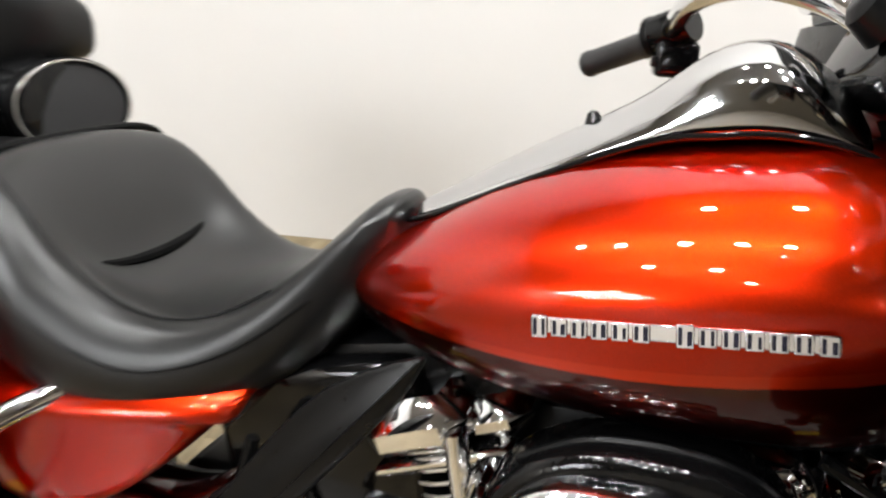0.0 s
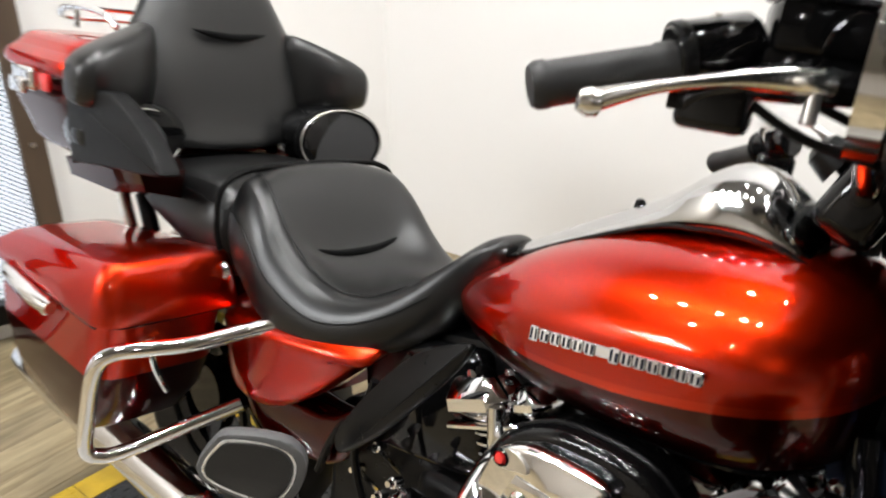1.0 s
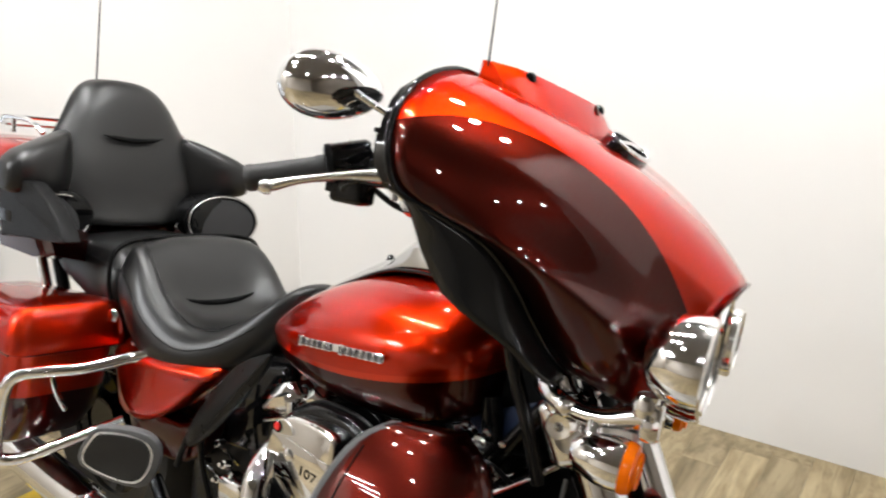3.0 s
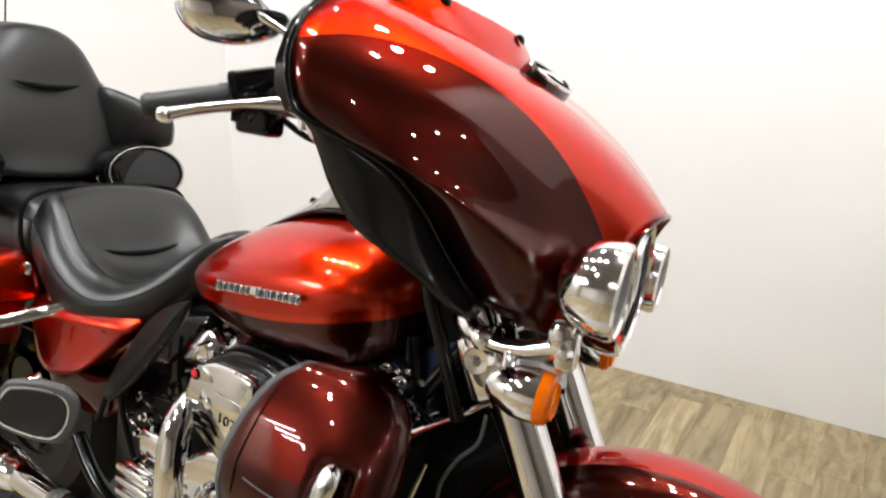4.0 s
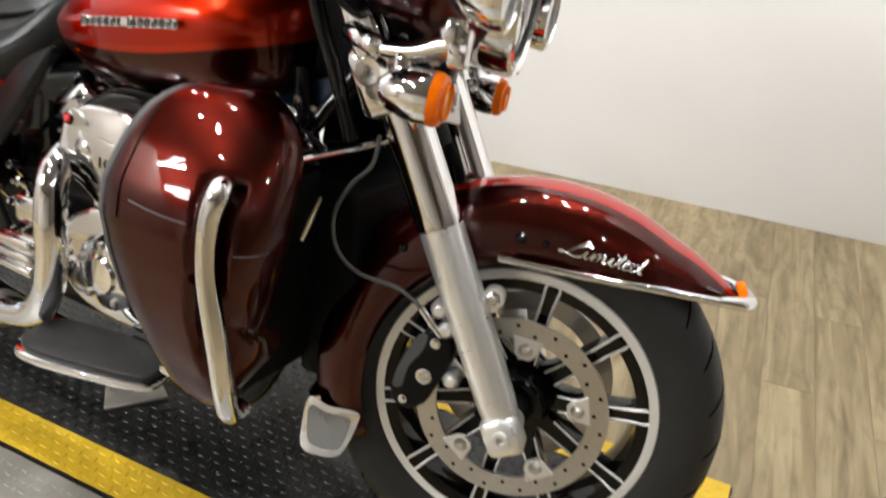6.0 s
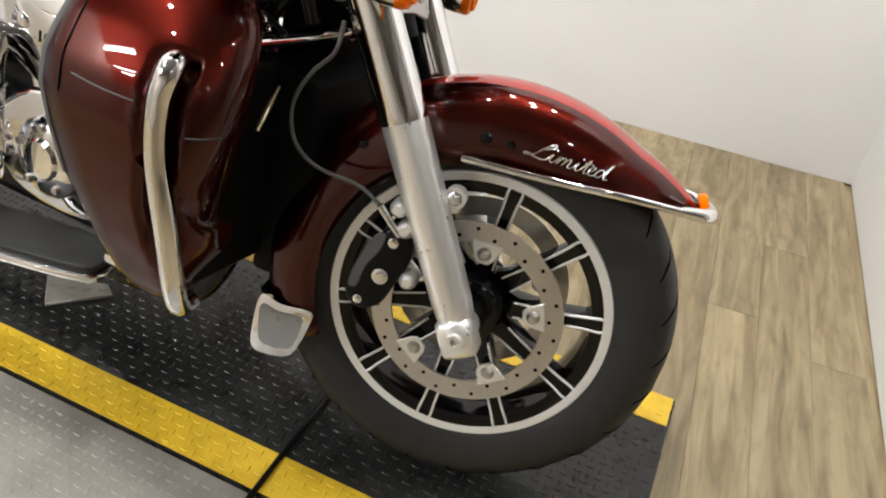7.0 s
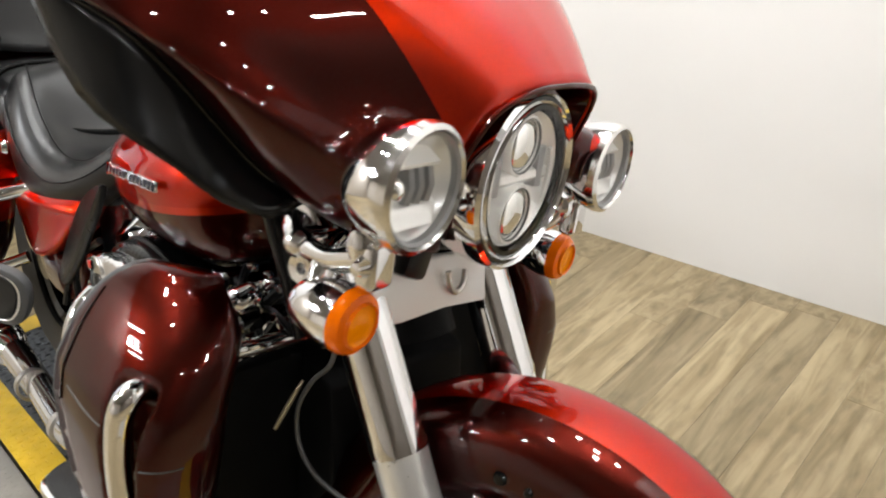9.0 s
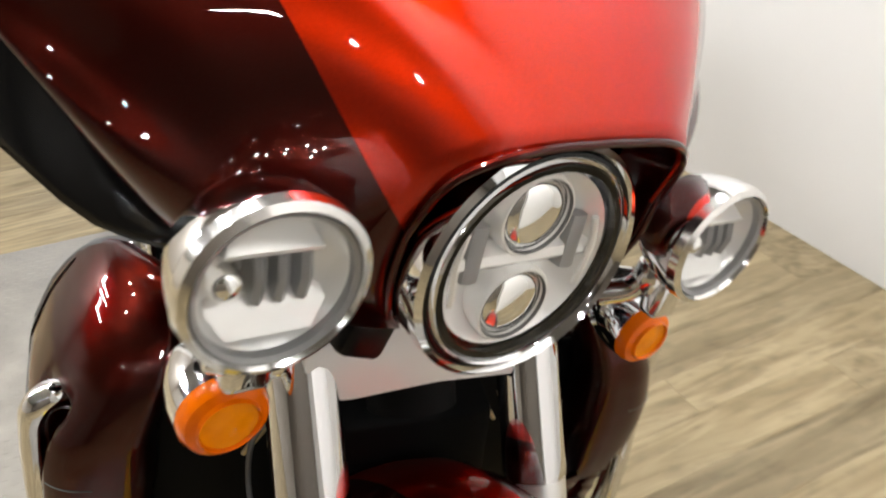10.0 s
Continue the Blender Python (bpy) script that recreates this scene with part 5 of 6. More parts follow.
# -- touring box with backrest --
def rbox(x0, x1, y0, y1, z0, z1, taper=0.9, r=0.05, n=6, top=1.0):
    """A box with rounded plan corners, narrower below."""
    rings = []
    for z, f in ((z0, taper), (z0 + 0.02, taper + 0.02), ((z0 + z1) / 2, (taper + 1) / 2 + 0.02), (z1 - 0.03, top), (z1 - 0.014, top - 0.02), (z1 - 0.005, top - 0.07), (z1, top - 0.16)):
        cx, cy = (x0 + x1) / 2, (y0 + y1) / 2
        hx, hy = (x1 - x0) / 2 * f, (y1 - y0) / 2 * f
        ring = []
        for qx, qy, a0 in ((1, 1, 0), (-1, 1, 90), (-1, -1, 180), (1, -1, 270)):
            for k in range(n):
                a = radians(a0 + 90 * k / (n - 1))
                ring.append((cx + qx * (hx - r) + r * math.cos(a), cy + qy * (hy - r) + r * math.sin(a), z))
        rings.append(ring)
    return loft(rings)


box_ = part("touring_box", rbox(-2.1, -1.74, -0.31, 0.31, 0.79, 0.945, 0.84, 0.07), MAROON, bike, "two-tone top box behind the passenger seat")
lid = part("box_lid", rbox(-2.105, -1.735, -0.315, 0.315, 0.948, 1.035, 1.0, 0.07, top=0.94), ORANGE, box_, "orange top box lid")
soft(lid)
soft(box_)
part("side_pad", plate([(p.x, -0.272, p.z) for p in curve([(-1.775, 0, 0.94), (-1.77, 0, 0.945), (-1.66, 0, 0.957), (-1.60, 0, 0.962), (-1.585, 0, 0.958), (-1.51, 0, 0.931), (-1.45, 0, 0.895), (-1.415, 0, 0.862), (-1.418, 0, 0.852), (-1.475, 0, 0.843), (-1.6, 0, 0.83), (-1.74, 0, 0.812), (-1.748, 0, 0.815)], 2, True)], (0, -0.04, 0), 0.007, 3), PLASTIC, box_, "grey-black grained speaker pod side panel")
for s in (-1, 1):
    part("pod_base", loft([[Vector((x - (0.11 if s > 0 else 0), s * y, z)) for x, y, z in ring] for ring in ([(-1.80, 0.17, 0.835), (-1.80, 0.30, 0.81), (-1.80, 0.29, 0.775), (-1.80, 0.17, 0.765)], [(-1.6, 0.17, 0.84), (-1.6, 0.308, 0.83), (-1.6, 0.295, 0.785), (-1.6, 0.17, 0.77)], [(-1.53, 0.2, 0.835), (-1.5, 0.30, 0.84), (-1.51, 0.285, 0.805), (-1.54, 0.2, 0.78)])]), MAROON, box_)
    c = Vector((-1.60 if s > 0 else -1.68, s * 0.212, 0.862))
    pod = part("speaker_pod", loft([[c + Vector((dx, w * 0.102 * math.cos(q), 0.002 + w * 0.072 * math.sin(q))) for q in [2 * math.pi * k / 32 for k in range(32)]]
                                    for w, dx in ((0.7, -0.17), (0.9, -0.12), (1.0, -0.06), (1.0, -0.01), (0.94, 0.003), (0.8, 0.006))]), BLACK, box_, "black passenger speaker pod")
    sn = Vector((0.97, -s * 0.2, 0.12)).normalized()
    su = Vector((0, 0, 1))
    sv = su.cross(sn).normalized()
    su = sn.cross(sv)
    big = 1.2 if s > 0 else 1.0
    part("speaker_ring", loft([[c + sn * dx + sv * (w * big * 0.088 * math.cos(q)) + su * (w * big * 0.063 * math.sin(q)) for q in [2 * math.pi * k / 36 for k in range(36)]] for w, dx in ((0.96, -0.02), (1.0, 0.0), (1.0, 0.012), (0.97, 0.018), (0.9, 0.018), (0.88, 0.012))], caps=False), SATIN, pod)
    part("speaker_trim", tube([c + sn * 0.018 + sv * (big * 0.083 * math.cos(q)) + su * (big * 0.059 * math.sin(q)) for q in [2 * math.pi * k / 24 for k in range(24)]], 0.0014, 8, 2, closed=True), STEEL, pod)
    part("speaker_cloth", loft([[c + sn * dx + sv * (w * big * 0.08 * math.cos(q)) + su * (w * big * 0.057 * math.sin(q)) for q in [2 * math.pi * k / 36 for k in range(36)]] for w, dx in ((1.0, 0.0125), (0.6, 0.017), (0.05, 0.018))]), CLOTH, pod)
part("latch", join(box((-1.93, -0.322, 0.945), (0.10, 0.02, 0.045), 0.008, None, 3), box((-1.93, -0.336, 0.93), (0.07, 0.014, 0.03), 0.006)), CHROME, box_, "chrome box latch")
part("reflector", box((-1.85, -0.318, 0.945), (0.05, 0.01, 0.035), 0.004), REDLENS, box_)
part("luggage_rack", join(tube([(-1.80, -0.2, 1.06), (-1.85, -0.21, 1.085), (-2.02, -0.2, 1.085), (-2.1, -0.17, 1.06), (-2.12, 0, 1.06), (-2.1, 0.17, 1.06), (-2.02, 0.2, 1.085), (-1.85, 0.21, 1.085), (-1.80, 0.2, 1.06)], 0.007, 10),
                          *[tube([(-1.98, s * 0.2, 1.085), (-1.98, s * 0.2, 1.045)], 0.006, 8, smooth=False) for s in (-1, 1)], tube([(-2.02, -0.2, 1.085), (-2.02, 0.2, 1.085)], 0.006, 8, smooth=False)), CHROME, box_, "chrome luggage rack")
# backrest: a cushion with two side wings
BR = [(0.835, 0.165, -1.655, -1.74, 0.06), (0.87, 0.195, -1.675, -1.75, 0.07), (0.93, 0.222, -1.69, -1.77, 0.085), (1.0, 0.225, -1.705, -1.785, 0.09), (1.05, 0.208, -1.722, -1.795, 0.09), (1.08, 0.188, -1.73, -1.80, 0.09), (1.12, 0.165, -1.74, -1.812, 0.085), (1.165, 0.142, -1.755, -1.825, 0.075), (1.2, 0.11, -1.775, -1.83, 0.05), (1.218, 0.06, -1.795, -1.825, 0.02)]
rings = []
for z, w, xf, xb, cr in BR:
    rings.append([(xf, -w * 0.55, z), (xf + 0.004, 0, z), (xf, w * 0.55, z), (xf - 0.014, w * 0.82, z), (xf - 0.048, w, z), (xb, w * 0.9, z), (xb, 0, z), (xb, -w * 0.9, z), (xf - 0.048, -w, z), (xf - 0.014, -w * 0.82, z)])
rest_ = part("backrest", loft(rings), LEATHER, box_, "black vinyl wraparound backrest")
soft(rest_, 2)
# shade of the backrest fold, put in as a near-black strip
part("crease_shade", tube([(-1.717, -0.085, 1.074), (-1.7085, -0.045, 1.067), (-1.707, 0, 1.064), (-1.7085, 0.045, 1.067), (-1.717, 0.085, 1.074)], [0.001, 0.0065, 0.0075, 0.0065, 0.001], 8, 4), RECESS_SHADE, rest_)
for s in (-1, 1):
    rows = []
    for y, x, zt, zb, th in ((0.15, -1.73, 1.08, 0.905, 0.035), (0.175, -1.715, 1.082, 0.90, 0.052), (0.215, -1.688, 1.066, 0.91, 0.064), (0.27, -1.668, 1.046, 0.918, 0.064), (0.318, -1.655, 1.026, 0.922, 0.055), (0.342, -1.658, 1.0, 0.93, 0.032)):
        zc, hz = (zt + zb) / 2, (zt - zb) / 2
        rows.append([(x + th * math.copysign(abs(math.cos(q)) ** 0.6, math.cos(q)) - 0.03, s * y, zc + hz * math.copysign(abs(math.sin(q)) ** 0.7, math.sin(q))) for q in [2 * math.pi * k / 16 for k in range(16)]])
    soft(part("wing", loft(rows), LEATHER, rest_), 1)
part("antenna", tube([(-1.9, -0.02, 1.04), (-1.905, -0.022, 1.5), (-1.91, -0.024, 1.95)], [0.003, 0.0016, 0.0012], 6, 2), SATIN, box_, "thin whip antenna")
for y in (-0.21, -0.17):
    part("box_strut", tube([(-1.78, y, 0.80), (-1.72, y, 0.70), (-1.66, y, 0.60)], 0.012 if y < -0.2 else 0.016, 10), CHROME if y < -0.2 else SATIN, box_)

# -- saddlebag --
def bag_rings(rows, n=7):
    """rows: z, front x, rear x, outer y, inner y, corner radius"""
    out = []
    for z, xf, xr, yo, yi, r in rows:
        ring = []
        for cx, cy, a0 in ((xf - r, yi - r, 0), (xr + r, yi - r, 90), (xr + r, yo + r, 180), (xf - r, yo + r, 270)):
            for k in range(n):
                a = radians(a0 + 90 * k / (n - 1))
                ring.append((cx + r * math.cos(a), cy + r * math.sin(a), z))
        out.append(ring)
    return out


bag = part("saddlebag", loft(bag_rings([(0.36, -1.53, -1.76, -0.385, -0.2, 0.05), (0.38, -1.50, -1.80, -0.395, -0.19, 0.05), (0.44, -1.455, -1.84, -0.405, -0.18, 0.05), (0.505, -1.43, -1.87, -0.408, -0.175, 0.05), (0.508, -1.428, -1.871, -0.408, -0.175, 0.05), (0.60, -1.41, -1.88, -0.41, -0.17, 0.05), (0.614, -1.40, -1.885, -0.412, -0.165, 0.05)]), mats=None), [MAROON, ORANGE], bike, "hard saddlebag in orange over maroon")
for p in bag.data.polygons:
    if p.center.z > 0.506:
        p.material_index = 1
bag_lid = part("bag_lid", loft(bag_rings([(0.617, -1.385, -1.895, -0.42, -0.155, 0.04), (0.626, -1.383, -1.895, -0.422, -0.155, 0.04), (0.66, -1.388, -1.885, -0.418, -0.16, 0.04), (0.69, -1.395, -1.872, -0.41, -0.165, 0.038), (0.708, -1.402, -1.86, -0.402, -0.17, 0.036), (0.716, -1.408, -1.852, -0.396, -0.176, 0.034), (0.72, -1.416, -1.842, -0.388, -0.184, 0.032), (0.728, -1.45, -1.81, -0.35, -0.22, 0.03), (0.732, -1.5, -1.76, -0.31, -0.26, 0.02)])), ORANGE, bag, "orange saddlebag lid", sharp=60)
for v in bag_lid.data.vertices:
    v.co.z -= max(0.0, -1.40 - v.co.x) * 0.13 * min(1.0, max(0.0, (v.co.z - 0.63) / 0.08))
part("lid_seam", tube([Vector(p) for p in bag_rings([(0.615, -1.39, -1.89, -0.417, -0.16, 0.05)])[0]], 0.0025, 6, 2, closed=True), BLACK, bag)
part("latch", join(tube([(-1.56, -0.425, 0.60), (-1.62, -0.432, 0.605), (-1.74, -0.432, 0.615), (-1.78, -0.425, 0.618)], [0.012, 0.016, 0.014, 0.008], 12), box((-1.585, -0.424, 0.598), (0.03, 0.02, 0.034), 0.006)), CHROME, bag, "chrome bag latch")
guard = part("bag_guard", tube([(-1.22, -0.17, 0.645), (-1.27, -0.22, 0.622), (-1.31, -0.30, 0.600), (-1.345, -0.36, 0.592), (-1.375, -0.405, 0.582), (-1.392, -0.425, 0.55), (-1.42, -0.425, 0.46), (-1.44, -0.42, 0.385), (-1.43, -0.395, 0.368), (-1.41, -0.36, 0.378), (-1.37, -0.27, 0.415), (-1.33, -0.19, 0.45)], 0.0135, 14), CHROME, bike, "chrome saddlebag guard rail")
part("guard_strut", tube([(-1.40, -0.33, 0.585), (-1.42, -0.31, 0.52), (-1.43, -0.28, 0.46)], 0.006, 8), CHROME, guard)

# -- red side cover and black shield --
SC = [(-1.42, 0.10, 0.60, 0.475), (-1.37, 0.17, 0.615, 0.465), (-1.30, 0.205, 0.628, 0.475), (-1.22, 0.215, 0.64, 0.49), (-1.15, 0.215, 0.65, 0.513), (-1.09, 0.205, 0.655, 0.545), (-1.04, 0.195, 0.66, 0.585), (-0.99, 0.178, 0.662, 0.63), (-0.97, 0.165, 0.66, 0.648)]
rings = []
for x, w, zt, zb in SC:
    zb -= 0.035 * max(0.0, 1 - abs(x + 1.2) / 0.2)
    rings.append([(x - 0.07, -y, z) for y, z in ((0.08, zt + 0.012), (w * 0.7, zt + 0.006), (w * 0.9, zt - 0.008), (w * 0.975, zt - 0.02), (w, zt - 0.03), (w * 0.985, zt - 0.04), (w * 0.95, (zt + zb) / 2), (w * 0.9, zb + 0.012), (w * 0.86, zb + 0.002), (w * 0.8, zb), (0.08, zb))])
cover = part("side_cover", loft([[Vector(p) for p in r] for r in rings]), ORANGE, bike, "orange side cover below the seat", sharp=60)
soft(cover)
# added dark block; stops bright floor showing through behind the heat shield
part("gap_filler", box((-0.98, 0.0, 0.58), (0.26, 0.22, 0.2), 0.02, Matrix.Rotation(radians(-12), 4, "Y"), 3), BLACK, bike, "black filler block under the seat, added to close a gap")
part("spine_cover", box((-0.86, 0.0, 0.69), (0.3, 0.16, 0.06), 0.015, Matrix.Rotation(radians(-12), 4, "Y"), 2), SATIN, bike)
part("lower_side_cover", plate([(p.x, -0.165, p.z) for p in curve([(-1.36, 0, 0.48), (-1.15, 0, 0.50), (-1.06, 0, 0.55), (-1.05, 0, 0.5), (-1.12, 0, 0.42), (-1.3, 0, 0.40)], 3, True)], (0, 0.05, 0), 0.01, 3), MAROON, bike, "dark maroon lower side cover")
shield = part("heat_shield", plate([(p.x, -0.178 - 0.05 * (0.72 - p.z) , p.z) for p in curve([(-0.838, 0, 0.752), (-0.925, 0, 0.705), (-1.0, 0, 0.62), (-1.06, 0, 0.53), (-1.062, 0, 0.495), (-1.04, 0, 0.495), (-0.975, 0, 0.555), (-0.905, 0, 0.638), (-0.858, 0, 0.70), (-0.838, 0, 0.735)], 3, True)], (0.0, -0.014, 0.004), 0.006, 2), SATIN, bike, "black mid-frame heat deflector")
part("frame_rail", join(tube([(-0.95, 0.1, 0.66), (-1.1, 0.12, 0.55), (-1.4, 0.12, 0.5)], 0.018, 10), tube([(-0.95, -0.08, 0.66), (-1.1, -0.1, 0.5), (-1.4, -0.1, 0.5), (-1.6, -0.12, 0.5)], 0.014, 10),
                        tube([(-0.40, -0.09, 0.80), (-0.36, -0.1, 0.55), (-0.40, -0.12, 0.28), (-0.55, -0.13, 0.2), (-1.1, -0.13, 0.2), (-1.3, -0.12, 0.3)], 0.018, 10), tube([(-0.40, 0.09, 0.80), (-0.36, 0.1, 0.55), (-0.40, 0.12, 0.28), (-0.55, 0.13, 0.2), (-1.1, 0.13, 0.2), (-1.3, 0.12, 0.3)], 0.018, 10),
                        tube([(-0.33, 0, 0.93), (-0.40, 0, 0.80), (-0.6, 0, 0.74), (-0.95, 0, 0.69)], 0.03, 12)), BLACK, bike, "black frame tubes")
step = part("passenger_footboard", plate([(-1.153 + p.x * 0.88, -0.305 + p.y * 0.88, 0.503 + p.z * 0.9) for p in curve([(-0.045, -0.05, -0.06), (0.0, -0.055, 0.03), (0.03, -0.03, 0.05), (0.085, 0.04, 0.035), (0.1, 0.065, -0.02), (0.06, 0.04, -0.1)], 4, True)], (0.02, -0.018, 0.0), 0.006, 2), GREY, bike, "folded grey passenger footboard")
part("rubber_pad", plate([(-1.13 + p.x * 0.69, -0.325 + p.y * 0.69, 0.50 + p.z * 0.70) for p in curve([(-0.045, -0.05, -0.06), (0.0, -0.055, 0.03), (0.03, -0.03, 0.05), (0.085, 0.04, 0.035), (0.1, 0.065, -0.02), (0.06, 0.04, -0.1)], 4, True)], (0.004, -0.004, 0.0), 0.001, 1), RUBBER, step)
part("pad_trim", tube([(-1.13 + p.x * 0.72, -0.325 + p.y * 0.72, 0.50 + p.z * 0.73) for p in curve([(-0.045, -0.05, -0.06), (0.0, -0.055, 0.03), (0.03, -0.03, 0.05), (0.085, 0.04, 0.035), (0.1, 0.065, -0.02), (0.06, 0.04, -0.1)], 2, True)], 0.0028, 6, 3, closed=True), ALU, step)

# -- rear wheel and fender, under the bags --
rear = part("rear_wheel", lathe([(0.17, -0.05), (0.2, -0.06), (0.2, 0.06), (0.17, 0.05)], (-1.62, 0, 0.325), (0, 1, 0), 48, ring=True), BLACK, bike)
part("tyre", lathe([(0.2, -0.07), (0.26, -0.09), (0.3, -0.075), (0.322, -0.03), (0.324, 0), (0.322, 0.03), (0.3, 0.075), (0.26, 0.09), (0.2, 0.07)], (-1.62, 0, 0.325), (0, 1, 0), 64, ring=True), RUBBER, rear)
part("hub", lathe([(0, -0.09), (0.06, -0.09), (0.07, 0), (0.06, 0.09), (0, 0.09)], (-1.62, 0, 0.325), (0, 1, 0), 24), BLACK, rear)
for a in [k * math.pi / 5 for k in range(10)]:
    part("spoke", tube([(-1.62 + 0.05 * math.cos(a), 0, 0.325 + 0.05 * math.sin(a)), (-1.62 + 0.19 * math.cos(a), 0, 0.325 + 0.19 * math.sin(a))], 0.014, 8, smooth=False), BLACK, rear)
rings = []
for k in range(21):
    a = radians(20 + 150 * k / 20)
    rings.append([(-1.62 + r * math.cos(a), y, 0.325 + r * math.sin(a)) for y, r in ((-0.12, 0.27), (-0.115, 0.34), (-0.06, 0.365), (0, 0.37), (0.06, 0.365), (0.115, 0.34), (0.12, 0.27))])
part("rear_fender", loft(rings, closed=False, caps=False), MAROON, bike)
part("kick_stand", join(tube([(-0.78, 0.15, 0.24), (-0.76, 0.24, 0.14), (-0.75, 0.31, 0.065)], 0.013, 10), box((-0.75, 0.315, 0.062), (0.09, 0.05, 0.012), 0.004)), BLACK, bike, "lowered side stand")

# -- engine --
engine = part("engine", join(box((-0.74, 0.0, 0.36), (0.46, 0.24, 0.26), 0.03, None, 3), box((-1.05, 0.0, 0.38), (0.26, 0.22, 0.26), 0.03, None, 3), box((-0.7, 0, 0.56), (0.3, 0.16, 0.24), 0.03)), SATIN, bike, "black twin-cylinder engine with chrome covers")
for top, base in (((-0.838, 0, 0.64), (-0.755, 0, 0.44)), ((-0.53, 0, 0.655), (-0.615, 0, 0.45))):
    a, b = Vector(base), Vector(top)
    d = (b - a).normalized()
    u = Vector((0, 1, 0)).cross(d).normalized()
    cyl_ = part("cylinder", tube([a, b], 0.055, 24, smooth=False), BLACK, engine)
    for k in range(11):
        c = a.lerp(b, 0.12 + 0.07 * k)
        w = 0.072 if k < 7 else 0.08
        rr = [[c + d * h + u * (w * f * math.copysign(abs(math.cos(q)) ** 0.7, math.cos(q))) + Vector((0, 1.5 * w * f * math.copysign(abs(math.sin(q)) ** 0.7, math.sin(q)), 0)) for q in [2 * math.pi * k2 / 28 for k2 in range(28)]] for h, f in ((-0.0022, 0.98), (-0.0015, 1.0), (0.0015, 1.0), (0.0022, 0.98))]
        fin = part("fin", loft(rr), [BLACK, ALU], cyl_)
        for p in fin.data.polygons:
            p.material_index = 1 if abs(p.normal.dot(d)) < 0.5 else 0
    turn = Matrix((u, Vector((0, 1, 0)), d)).transposed().to_4x4()
    fore = 1 if u.x > 0 else -1
    rk_ = part("rocker_cover", box(b + d * 0.012 - u * 0.018 * fore, (0.118, 0.3, 0.066), 0.024, turn, 1), CHROME, engine, "faceted chrome rocker cover")
    part("cover_front", box(b + d * 0.004 + u * 0.062 * fore, (0.075, 0.26, 0.05), 0.02, turn, 1), CHROME, rk_)
    part("cover_gasket", box(b - d * 0.022, (0.15, 0.28, 0.012), 0.004, turn, 1), CHROME, rk_)
    for sx in (-1, 1):
        part("cover_bolt", lathe([(0, 0.008), (0.007, 0.008), (0.009, 0)], b + d * 0.045 + u * 0.035 * sx + Vector((0, -0.105, 0)), d, 6), CHROME, rk_)
for x0, x1 in ((-0.775, -0.815), (-0.735, -0.745), (-0.65, -0.62), (-0.61, -0.555)):
    part("pushrod_tube", tube([(x0, -0.14, 0.45), ((x0 + x1) / 2, -0.145, 0.55), (x1, -0.14, 0.66)], [0.014, 0.011, 0.013], 12), CHROME, engine)
part("cam_cover", lathe([(0, 0.03), (0.03, 0.028), (0.035, 0.022), (0.056, 0.02), (0.066, 0.012), (0.07, -0.01), (0.07, -0.09), (0, -0.09)], (-0.668, -0.215, 0.413), (0, -1, 0), 40), CHROME, engine, "round chrome cam cover")
for k in range(5):
    a = 2 * math.pi * k / 5 + 0.3
    part("cover_bolt", lathe([(0, 0.007), (0.006, 0.006), (0.008, 0)], (-0.668 + 0.052 * math.cos(a), -0.235, 0.413 + 0.052 * math.sin(a)), (0, -1, 0), 8), STEEL, engine)
part("gear_cover", plate([(p.x, -0.12, p.z) for p in curve([(-0.56, 0, 0.46), (-0.6, 0, 0.5), (-0.75, 0, 0.5), (-0.84, 0, 0.42), (-0.8, 0, 0.32), (-0.66, 0, 0.30), (-0.57, 0, 0.34)], 4, True)], (0, -0.075, 0), 0.015, 3), CHROME, engine, "chrome gear case cover")
tr = part("transmission_cover", join(box((-0.915, -0.185, 0.37), (0.115, 0.075, 0.07), 0.016, None, 3), box((-0.90, -0.17, 0.445), (0.10, 0.06, 0.06), 0.014, None, 3)), CHROME, engine, "ribbed chrome side cover")
for k in range(3):
    part("rib", box((-0.915, -0.224, 0.345 + 0.026 * k), (0.105, 0.016, 0.016), 0.005, None, 3), CHROME, tr)
for q in ((-0.86, -0.2, 0.475), (-0.94, -0.19, 0.495), (-0.985, -0.17, 0.44), (-1.02, -0.15, 0.5), (-1.05, -0.16, 0.45)):
    part("fitting", join(lathe([(0, 0.013), (0.005, 0.013), (0.006, 0.004), (0.009, 0.003), (0.009, -0.014)], q, (0, -1, 0.2), 8), tube([q, (q[0] + 0.02, q[1] + 0.04, q[2] - 0.05)], 0.004, 6, smooth=False)), CHROME, engine)
for pts in ([(-1.02, -0.17, 0.62), (-1.04, -0.18, 0.5), (-1.0, -0.17, 0.38), (-0.96, -0.15, 0.3)], [(-0.98, -0.15, 0.6), (-1.08, -0.17, 0.52), (-1.12, -0.18, 0.42)], [(-0.50, -0.12, 0.70), (-0.42, -0.13, 0.66), (-0.38, -0.12, 0.58)], [(-0.46, -0.14, 0.72), (-0.40, -0.15, 0.70), (-0.36, -0.13, 0.74)], [(-0.45, -0.1, 0.68), (-0.38, -0.08, 0.72), (-0.33, -0.05, 0.8)]):
    part("hose", tube(pts, 0.007, 8), SATIN, engine)
